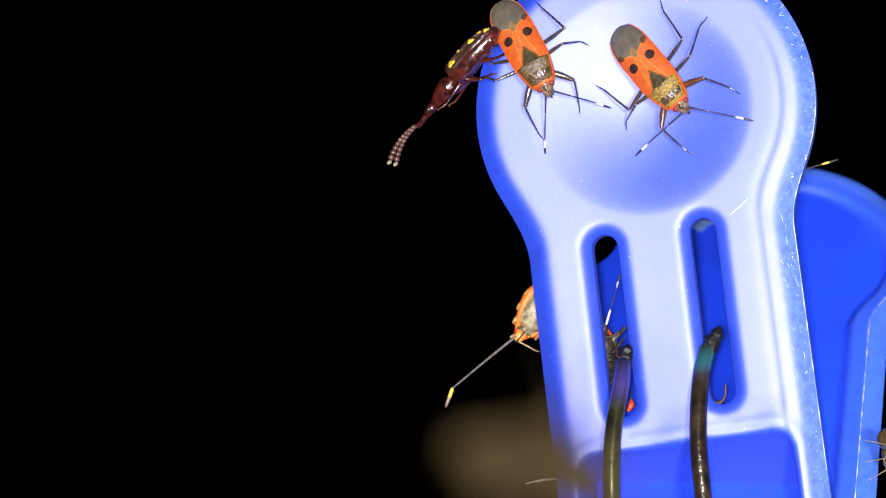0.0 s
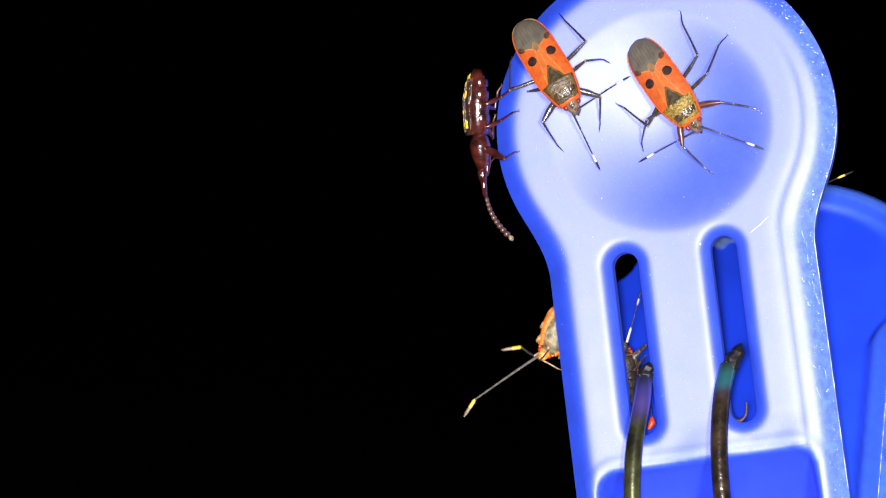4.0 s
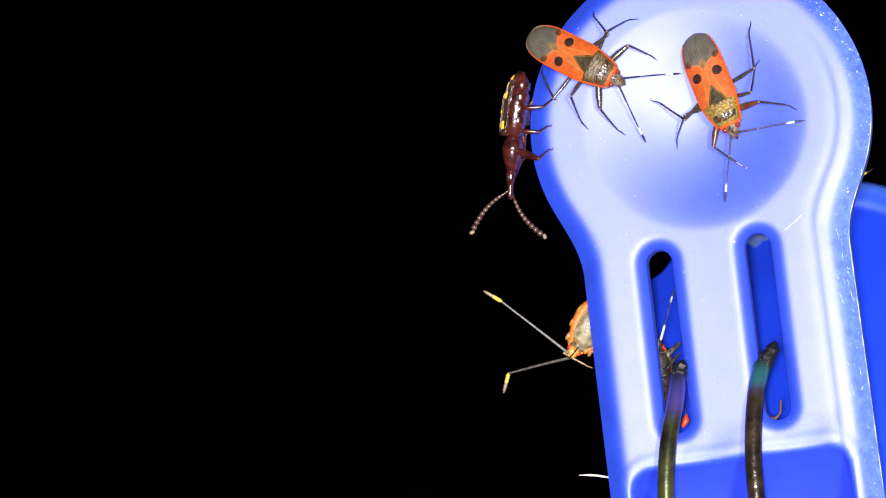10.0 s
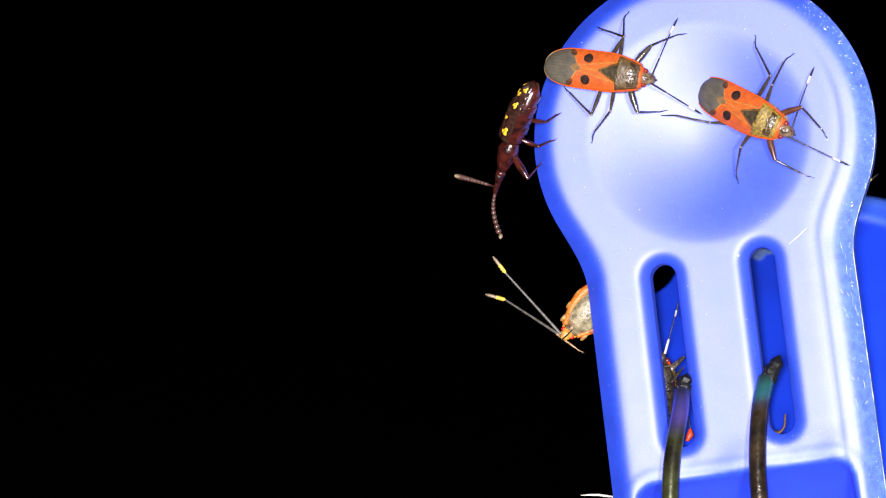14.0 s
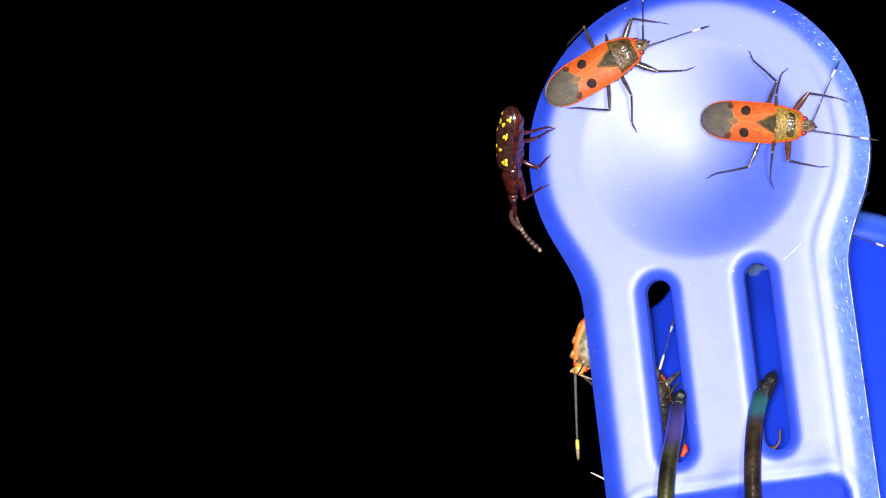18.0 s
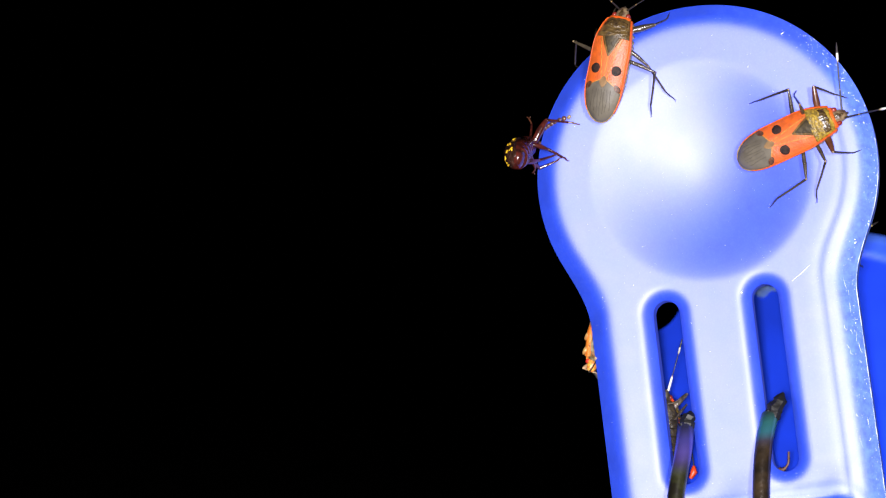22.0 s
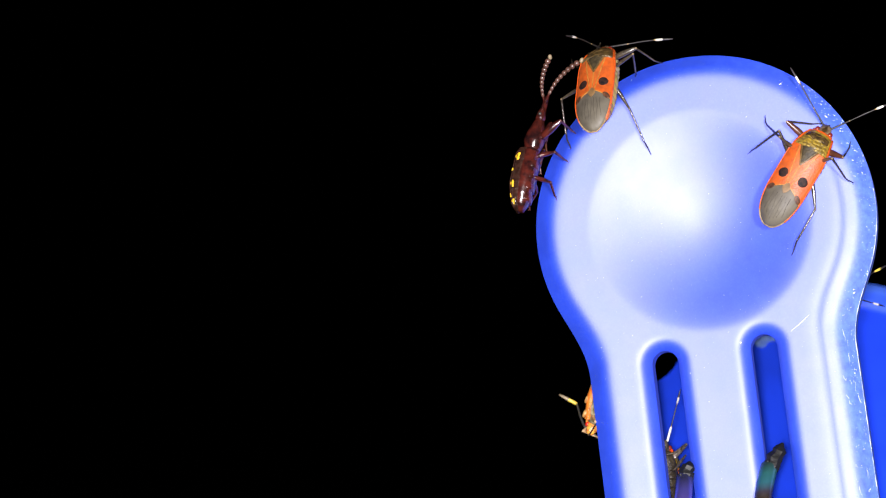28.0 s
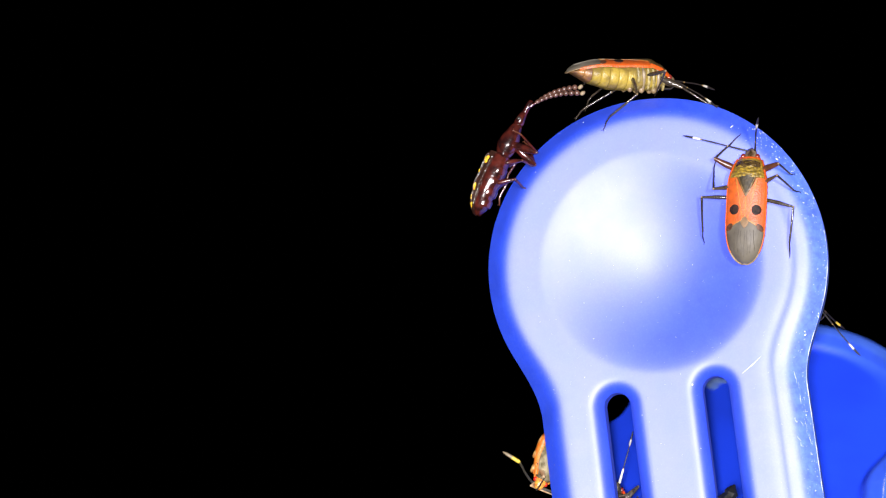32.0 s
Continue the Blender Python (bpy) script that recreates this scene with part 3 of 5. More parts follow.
def aim_at(base, target, up=(0, 0, 1)):
    base, y = Vector(base), (Vector(target) - Vector(base)).normalized()
    up = Vector(up)
    if abs(y.dot(up)) > 0.97:
        up = Vector((0, 1, 0.2))
    z = (up - y * up.dot(y)).normalized()
    x = y.cross(z)
    return Matrix(((x.x, y.x, z.x, base.x * MM), (x.y, y.y, z.y, base.y * MM), (x.z, y.z, z.z, base.z * MM), (0, 0, 0, 1)))


def red_bug(label, belly=BELLY, shield=GOLD, front_leg=LEG_BROWN, elbows=False):
    bug = new("red_bug")
    tagged(bug, label, "bug", group="red bugs on the peg")
    # underside in rings
    cuts = [-7.72, -6.0, -4.9, -3.7, -2.5, -1.3, -0.1, 1.2, 2.6]
    for k, (a, b) in enumerate(zip(cuts, cuts[1:])):
        st = []
        for q in (0, 0.15, 0.85, 1):
            y = a + (b - a) * q
            w = half_width(y) * 0.93 - (0.06 if q in (0, 1) else 0)
            w = max(w, 0.1)
            deep = float(np.interp(y, [-7.7, -7.2, -5, -2, 2.6], [0.85, 0.5, -0.5, -1.15, -0.85])) + (0.08 if q in (0, 1) else 0)
            st.append((y, w, back_z(0, y) - 0.55, deep))
        part("belly_segment", loft(st, 20, 2.3), BELLY_DARK if k in (0, 1) and belly is BELLY else belly, bug)
    part("thorax", loft([(2.5, 2.25, 2.7, -0.8), (3.6, 2.0, 2.6, -0.7), (4.8, 1.5, 2.2, -0.35), (5.5, 1.1, 1.8, 0.1)], 18, 2.2), belly, bug)
    # wings
    def seam(r):
        return -3.75 + 1.25 * (1 - abs(r)) - 0.35 * abs(r) ** 3
    for side in (-1, 1):
        def wing(r, s, side=side):
            y = 2.85 + (seam(r) - 2.85) * s
            x = side * r * half_width(y)
            return x, y, back_z(x, y) + 0.02 * (1 if side > 0 else 0)
        part("forewing", sheet(wing, 10, 22, 0.14), ORANGE, bug)
        def margin(r, s, side=side):
            y = 2.85 + (-6.6 - 2.85) * s
            w = half_width(y)
            return side * (w * 0.965 + r * 0.15), y, back_z(w, y) + 0.08 * math.sin(math.pi * r) + 0.02
        part("wing_margin", sheet(margin, 4, 24, 0.3), RED_EDGE, bug)
        def stripe(r, s, side=side):
            y = 2.6 - 5.2 * s
            x = side * (1.35 - 1.05 * s + (r - 0.5) * 0.13)
            return x, y, back_z(x, y) + 0.05
        part("wing_suture", sheet(stripe, 2, 14, 0.1), SUTURE, bug)
        def clavus(r, s, side=side):
            y = 2.75 - 4.9 * s
            inner = max(0.02, 1.25 * (1 - (2.75 - y) / 2.4))
            outer = max(inner + 0.02, 1.55 - 1.45 * s)
            x = side * (inner + (outer - inner) * r)
            return x, y, back_z(x, y) + 0.03
        part("clavus", sheet(clavus, 4, 16, 0.08), CLAVUS, bug)
        def wing_dot(r, s, side=side):
            a = 2 * math.pi * r
            x, y = side * 1.39 + 0.60 * s * math.cos(a) * (1 + 0.04 * math.sin(3 * a + side) + 0.02 * math.sin(8 * a)), -1.35 + 0.64 * s * math.sin(a) * (1 + 0.03 * math.sin(2 * a))
            return x, y, back_z(x, y) + 0.065
        part("wing_spot", disc(wing_dot), SPOT, bug)
        def corner(r, s, side=side):
            a = 2 * math.pi * r
            x, y = side * (1.92 + 0.42 * s * math.cos(a)), -3.55 + 0.42 * s * math.sin(a) - 0.2 * s * math.cos(a)
            return x, y, back_z(x, y) + 0.06
        part("corner_mark", disc(corner), CORNER, bug)
    def membrane(r, s):
        q = 2 * r - 1
        y = seam(q) + 0.5 + (-7.83 - seam(q) - 0.5) * (1 - (1 - s) ** 2)
        x = q * half_width(y) * 0.97
        return x, y, back_z(x, y) - 0.10 * (1 - smooth(0.0, 0.5, s)) - 0.02 + 0.03 * math.sin(5 * q + 1.3 * y) * smooth(0.1, 0.4, s)
    part("wing_membrane", sheet(membrane, 18, 22, 0.06), MEMBRANE, bug)
    def rim(r, s):
        q = 2 * s - 1
        y = -7.845 + 3.2 * q * q
        w = half_width(y) - 0.06 + 0.13 * r
        return math.copysign(max(w, 0.01), q), y + (0.08 - 0.17 * r) * (1 - q * q), back_z(half_width(y), y) + 0.07 - 0.05 * r
    part("membrane_rim", sheet(rim, 2, 26, 0.1), PALE_RIM, bug)
    for k in range(7):
        q = (k - 3) / 3.3
        def vein(r, s, q=q):
            y = -3.9 - (3.3 - 0.9 * abs(q)) * s
            x = (q * (0.55 + 0.25 * s) + 0.03 * math.sin(9 * q + 6 * s)) * half_width(y) * 0.9 + (r - 0.5) * 0.05
            return x, y, back_z(x, y) + 0.03 + 0.03 * math.sin(5 * x / (half_width(y) * 0.97) + 1.3 * y)
        part("membrane_vein", sheet(vein, 1, 10, 0.06), VEIN, bug)
    def base_patch(r, s):
        a = 2 * math.pi * r
        x, y = 0.52 * s * math.cos(a) * abs(math.cos(a)) ** 0.5, -2.95 + 0.75 * s * math.sin(a) * abs(math.sin(a)) ** 0.5
        return x, y, back_z(x, y) + 0.05
    part("membrane_base", disc(base_patch), TAN_PATCH, bug, "pale tan patch where the wings cross")
    for side in (-1, 1):
        def seam_line(r, s, side=side):
            q = side * (0.1 + 0.86 * s)
            y = seam(q) + (r - 0.5) * 0.12
            x = q * half_width(y)
            return x, y, back_z(x, y) + 0.035
        part("wing_seam", sheet(seam_line, 2, 14, 0.08), SUTURE, bug)
    def commissure(r, s):
        y = 0.4 - 2.9 * s
        x = (r - 0.5) * 0.11
        return x, y, back_z(x, y) + 0.045
    part("wing_commissure", sheet(commissure, 2, 10, 0.08), SUTURE, bug)
    def scute_edge(r, s):
        y = 3.0 - 2.75 * s
        x = (2 * r - 1) * (1.36 * (1 - s) ** 0.9 + 0.03)
        return x, y, back_z(x, y) + 0.10 * (1 - s) * (1 - (2 * r - 1) ** 2) + 0.045
    part("scutellum_edge", sheet(scute_edge, 8, 10, 0.12), SCUTE_EDGE, bug)
    def scute(r, s):
        y = 3.0 - 2.3 * s
        x = (2 * r - 1) * (1.12 * (1 - s) ** 0.9 + 0.02)
        return x, y, back_z(x, y) + 0.16 * (1 - s) * (1 - (2 * r - 1) ** 2) + 0.07
    part("scutellum", sheet(scute, 8, 10, 0.14), SCUTE, bug)
    def pron(r, s):
        y = 2.75 + 2.75 * s
        w = half_width(y) * 0.93
        q = 2 * r - 1
        x = q * w
        return x, y, back_z(x, y) + 0.16 - 0.10 * q ** 6 + 0.07 * math.sin(3 * math.pi * s) - 0.15 * s ** 4 + 0.035 * math.sin(34 * s + 1.6 * math.sin(5 * q + 3 * s)) * (1 - q ** 4)
    part("pronotum", sheet(pron, 20, 34, 0.3), shield, bug)
    def band(r, s):
        q = 2 * r - 1
        y = 4.25 + (0.95 - 0.25 * abs(q)) * s + 0.12 * math.sin(7 * q) * (1 - s)
        x, v = q * half_width(y) * 0.80, (y - 2.75) / 2.75
        return x, y, back_z(x, y) + 0.19 - 0.10 * (0.86 * q) ** 6 + 0.07 * math.sin(3 * math.pi * v) - 0.15 * v ** 4
    part("pronotum_band", sheet(band, 20, 12, 0.1), DARK_BAND, bug, "dark brown band")
    def collar(r, s):
        y = 5.35 + 0.42 * r
        w = 1.42 - 0.1 * r
        q = 2 * s - 1
        return q * w, y, 2.36 - 0.5 * q * q - 0.25 * r
    part("collar", sheet(collar, 3, 12, 0.5), RED_EDGE, bug)
    for side in (-1, 1):
        def edge(r, s, side=side):
            y = 2.75 + 2.7 * s
            w = half_width(y)
            return side * (w * 0.91 + r * 0.28), y, back_z(w, y) + 0.22 * math.sin(math.pi * r) + 0.08
        part("pronotum_margin", sheet(edge, 4, 12, 0.3), RED_EDGE, bug)
    part("head", loft([(5.4, 0.92, 1.95, 0.4), (6.0, 0.88, 1.85, 0.2), (6.5, 0.78, 1.58, 0.12), (6.9, 0.64, 1.25, 0.15), (7.15, 0.40, 0.95, 0.3)], 16, 2.0), HEADM, bug)
    part("frons", loft([(5.6, 0.34, 1.97, 1.6), (6.2, 0.36, 1.80, 1.4), (6.6, 0.24, 1.52, 1.2), (6.9, 0.10, 1.27, 1.0)], 12, 2.0), DARK_BAND, bug, "dark patch on the brow")
    for hip in HIPS.values() if belly is BELLY else ():
        for side in (-1, 1):
            part("coxa", blob(side * hip[0] * 0.9, hip[1], hip[2] - 1.75, 0.36, 0.42, 0.5, 8, 6), KNEE, bug)
    for k in range(6 if belly is BELLY else 0):
        y = 4.9 - 0.72 * k
        for side in (-1, 1):
            w = half_width(y) * 0.86
            part("side_plate", tube([(side * w * 0.70, y + 0.25, -0.5), (side * w * 0.98, y + 0.1, 0.5), (side * (w * 1.02 + 0.04), y - 0.05, 1.5), (side * w * 0.98, y - 0.2, 2.1)], [0.18, 0.30, 0.30, 0.14], 8, 0.9), (PLATE, LEG_TAN)[k % 3 == 1], bug, "pale ridged side plate")
    for side in (-1, 1):
        part("eye", blob(side * 0.90, 5.95, 1.3, 0.34, 0.40, 0.40), EYE, bug)
    part("rostrum", tube([(0, 7.3, 0.5), (0, 6.6, -0.15), (0, 3.5, -0.45)], [0.16, 0.14, 0.06], 7), BLACK, bug)
    if belly is PALE_BELLY:
        for side in (-1, 1):
            ys = [5.2 - 0.7 * k for k in range(15)]
            xs = [1.15 + 1.6 * math.sin(math.pi * (k + 0.5) / 15) for k in range(15)]
            part("connexivum", tube([(side * x, y, 0.4) for x, y in zip(xs, ys)], [0.28 + 0.5 * math.sin(math.pi * (k + 0.6) / 15.2) for k in range(15)], 8), AMBER_EDGE, bug, "orange side margin")
            for k in range(1, 13, 3):
                part("edge_spot", blob(side * (xs[k] + 0.5), ys[k], 0.5, 0.36, 0.95, 0.5, 8, 6), YELLOW_EDGE, bug)
        part("swollen_belly", blob(0, 0.8, 0.2, 2.6, 4.4, 1.4, 20, 14), belly, bug, "swollen grey cream belly")
    legs = leg_parts(bug, REACH, HIPS, 1.04, LEGM, LEGM, LEGM)
    for key in ("LF", "RF"):
        legs[key][0].data.materials[0] = front_leg
    feelers = {}
    for key, side in (("AL", -1), ("AR", 1)):
        if elbows:
            an = part("antenna", tube([(0, 0, 0), (0, 0.2, 0), (0, 4.0, 0.25), (0, 8.0, 0.25), (0, 13.0, 0)], [0.18, 0.23, 0.20, 0.17, 0.14], 8), GREY_FEELER, bug)
            part("antenna_joint", blob(0, 4.0, 0.25, 0.21, 0.24, 0.21, 8, 6), LEG_TAN, an)
            end = part("antenna_end", tube([(0, -0.1, 0), (0, 0.3, 0), (0, 1.5, 0)], [0.13, 0.30, 0.28], 8), YELLOW_TIP, bug, "yellow last joint")
            part("antenna_tip", tube([(0, 1.5, 0), (0, 2.6, 0), (0, 3.2, 0)], [0.27, 0.24, 0.08], 8), LEG_TAN, end)
            feelers[key] = (an, Vector((side * 0.5, 6.8, 1.0)), end)
            continue
        an = part("antenna", tube([(0, 0, 0), (0, 0.15, 0.0), (0, 2.5, 0.06), (0, 2.6, 0.05), (0, 4.6, 0.12), (0, 6.2, 0.05)], [0.11, 0.13, 0.10, 0.07, 0.10, 0.07], 8), FEELER, bug)
        part("antenna_band", tube([(0, 6.15, 0.05), (0, 6.35, 0.04), (0, 7.15, -0.03)], [0.07, 0.15, 0.15], 8), WHITE_BAND, an, "white antenna band")
        part("antenna_tip", tube([(0, 7.15, -0.03), (0, 8.0, -0.15), (0, 8.5, -0.22)], [0.145, 0.12, 0.03], 8), FEELER, an)
        for y in (2.55, 6.1):
            part("antenna_joint", blob(0, y, 0.06, 0.10, 0.12, 0.10, 8, 6), LEG_PALE, an)
        feelers[key] = (an, Vector((side * 0.5, 6.8, 1.0)))
    return bug, legs, feelers


def spot(x, z):
    """The place on the front face that lies behind the point (x, 0, z) as seen from the camera's stand, all in mm."""
    eye, y = Vector((0, -EYE_BACK, 0)), 0.0
    for _ in range(4):
        q = eye + (Vector((x, 0, z)) - eye) * (1 + y / EYE_BACK)
        p = TO_PEG @ (q * MM) * 1000
        u, v = p.x, p.z
        e = -outline(u, v)
        if e < 0:
            h = -2.9 - min(3.0, -e * 1.5)
        elif min(slit(u, v, 0), slit(u, v, 1)) < 0:
            h = -1.5
        else:
            h = face(u, v)
        y = (PEG @ (Vector((u, -h, v)) * MM)).y * 1000
    return eye + (Vector((x, 0, z)) - eye) * (1 + y / EYE_BACK)


def basis(origin, forward, up):
    f = Vector(forward).normalized()
    n = Vector(up)
    n = (n - f * n.dot(f)).normalized()
    r = f.cross(n)
    return Matrix(((r.x, f.x, n.x, origin[0] * MM), (r.y, f.y, n.y, origin[1] * MM), (r.z, f.z, n.z, origin[2] * MM), (0, 0, 0, 1)))


def perch(x, z, heading, lift=0.75):
    """A bug's pose on the front face: the place of its middle and its heading as the camera sees them."""
    c, n = math.cos(radians(heading)), math.sin(radians(heading))

    def at(a, b):
        p = spot(x + c * a + n * b, z + n * a - c * b)
        q = TO_PEG @ (p * MM) * 1000
        if outline(q.x, q.z) > -1.5:
            y = (PEG @ Vector((q.x * MM, 0.7 * MM, q.z * MM))).y * 1000
            p.y = min(p.y, y)
        return p
    fore, aft = (at(4.5, 1.5) + at(4.5, -1.5)) / 2, (at(-1.5, 1.5) + at(-1.5, -1.5)) / 2
    left, right = (at(3, -3) + at(0, -3)) / 2, (at(3, 3) + at(0, 3)) / 2
    f3 = (fore - aft).normalized()
    up = (right - left).cross(f3).normalized()
    mid = aft + (fore - aft) * 0.25
    return basis(mid + up * lift, f3, up)


def blend(rows, t, quick=False):
    """Values between rows at the time t; quick: a step, taken in the middle of the stretch."""
    if t <= rows[0][0]:
        return rows[0][1:]
    for a, b in zip(rows, rows[1:]):
        if t <= b[0]:
            q = (t - a[0]) / (b[0] - a[0])
            if quick:
                q = smooth(0.25, 0.75, q)
            return tuple(p + (s - p) * q for p, s in zip(a[1:], b[1:]))
    return rows[-1][1:]


SIZE = 1.04


def marked(x, z, heading, pitch, depth, up):
    """A bug's pose from the sight line of the point between its wing spots: heading across the view, pitch out of it (head away: +),
    and the depth at which its middle stands."""
    c, n, p = math.cos(radians(heading)), math.sin(radians(heading)), radians(pitch)
    ray, level = Vector((x, EYE_BACK, z)).normalized(), Vector((c, 0, n))
    level = (level - ray * level.dot(ray)).normalized()
    m = basis((0, 0, 0), level * math.cos(p) + ray * math.sin(p), up)
    off = m.to_3x3() @ (Vector((0, -1.35, 2.78)) * SIZE)
    far = (depth + off.y + EYE_BACK) / ray.y
    m.translation = (Vector((0, -EYE_BACK, 0)) + ray * far - off) * MM
    return m


def stand(x, z, heading, pitch, free=14.0, lift=1.3):
    """The same for a bug that stands on the front face: it pitches only so far from the face itself."""
    c, n = math.cos(radians(heading)), math.sin(radians(heading))
    flat = perch(x + 1.4 * c, z + 1.4 * n, heading, lift)
    turn = flat.to_3x3()
    own = math.degrees(math.asin((turn @ Vector((0, 1, 0))).dot(Vector((x, EYE_BACK, z)).normalized())))
    return marked(x, z, heading, min(max(pitch, own - free), own + free), flat.translation.y * 1000, turn @ Vector((0, 0, 1)))


def move_legs(legs, feelers, places, bodies, off=0.1, lean=1.0):
    """Keys legs and antennae so that each foot stands where it is planted. bodies: rows of (t, body pose)."""
    bodies = [(t, m @ Matrix.Scale(SIZE, 4)) for t, m in bodies]
    for key, spec in legs.items():
        rows1, rows2 = [], []
        for t, m in bodies:
            x, z = blend(places[key], t, True)[:2]
            foot = m.inverted() @ ((spot(x, z) + Vector((0, -off, 0))) * MM) * 1000
            a, b = solve_leg(spec, foot, lean, 0.5 if key[1] == "H" else 0.15)
            rows1.append((t, a))
            rows2.append((t, b))
        walk(spec[0], rows1)
        walk(spec[1], rows2)
    for key, (ob, base) in feelers.items():
        rows = []
        for t, m in bodies:
            x, z = blend(places[key], t)[:2]
            p, eye = spot(x, z), Vector((0, -EYE_BACK, 0))
            q = TO_PEG @ (p * MM) * 1000
            root = m @ (base * MM) * 1000
            free = smooth(-3.0, 0.0, outline(q.x, q.z))
            short = Vector((p.x - root.x, 0, p.z - root.z)).length
            near = min(6.5, 0.9 * math.sqrt(max(0.0, 76.0 - short * short)))
            y = (min(p.y, 4.0) - 1.2) * (1 - free) + min(p.y, root.y - 0.8 - near) * free
            p = eye + (p - eye) * ((y + EYE_BACK) / (p.y + EYE_BACK))
            tip = m.inverted() @ (p * MM) * 1000
            rows.append((t, aim_at(base, tip)))
        walk(ob, rows)


bug_a, legs_a, feelers_a = red_bug("orange red bug with black spots crawling over the peg's rim", BELLY, DARK_GOLD, LEGM)
bug_b, legs_b, feelers_b = red_bug("orange red bug with black spots on the peg's round dish")
bug_a.scale = bug_b.scale = (SIZE, SIZE, SIZE)
bug_c, legs_c, feelers_c = red_bug("orange and grey bug clinging behind the peg's edge", PALE_BELLY, elbows=True)
bug_d, legs_d, feelers_d = red_bug("dark bug clinging between the peg's handles behind the slit", DARK_BELLY)
bug_d.scale = bug_c.scale = (0.88, 0.88, 0.88)
bug_e, legs_e, feelers_e = red_bug("orange bug hidden between the handles with its antenna showing")
for ob in bug_c.children_recursive:
    if ob.name.startswith("head"):
        ob.data.materials[0] = YELLOW_HEAD
    if ob.name.startswith(("femur", "tibia", "knee", "tarsus")):
        ob.data.materials[0] = CREAM_LEG
    if ob.name.startswith("eye"):
        ob.data.materials[0] = EYE_RED
    if "margin" in ob.name or ob.name.startswith("collar"):
        ob.data.materials[0] = YELLOW_HEAD
D_POSE = basis((26.2, 6.6, -17.5), (0.02, 0.05, 0.99), (0.25, 1, 0))
into_d = (D_POSE @ Matrix.Scale(0.88, 4)).inverted()
trail = [into_d @ (Vector(p) * MM) * 1000 for p in ((29.2, 7.6, -15.8), (30.1, 8.0, -19.0), (30.5, 8.0, -21.6), (30.5, 8.0, -22.4), (30.0, 8.0, -23.3))]
shank = part("hind_shank", tube(trail[:3], [0.12, 0.11, 0.10], 7), FEELER, bug_d)
part("red_foot", tube(trail[2:], [0.2, 0.58, 0.30], 8), RED_FOOT, shank, "bright red hind foot")
for ob in bug_d.children_recursive:
    if "margin" in ob.name or ob.name.startswith("head"):
        ob.data.materials[0] = DARK_BELLY
    if ob.name.startswith(("femur", "tibia", "knee", "tarsus")):
        ob.data.materials[0] = GREY_SHINE
    if ob.name.startswith("collar"):
        ob.data.materials[0] = RED_FOOT
for an, _ in feelers_d.values():
    part("antenna_base", tube([(0, 0.05, 0), (0, 0.3, 0.01), (0, 2.3, 0.05), (0, 2.5, 0.05)], [0.1, 0.19, 0.17, 0.1], 8), WHITE_BAND, an, "pale thick first joint")
for ob in feelers_e["AR"][0].children:
    if ob.name.startswith("antenna_band"):
        ob.data.materials[0] = YELLOW_TIP


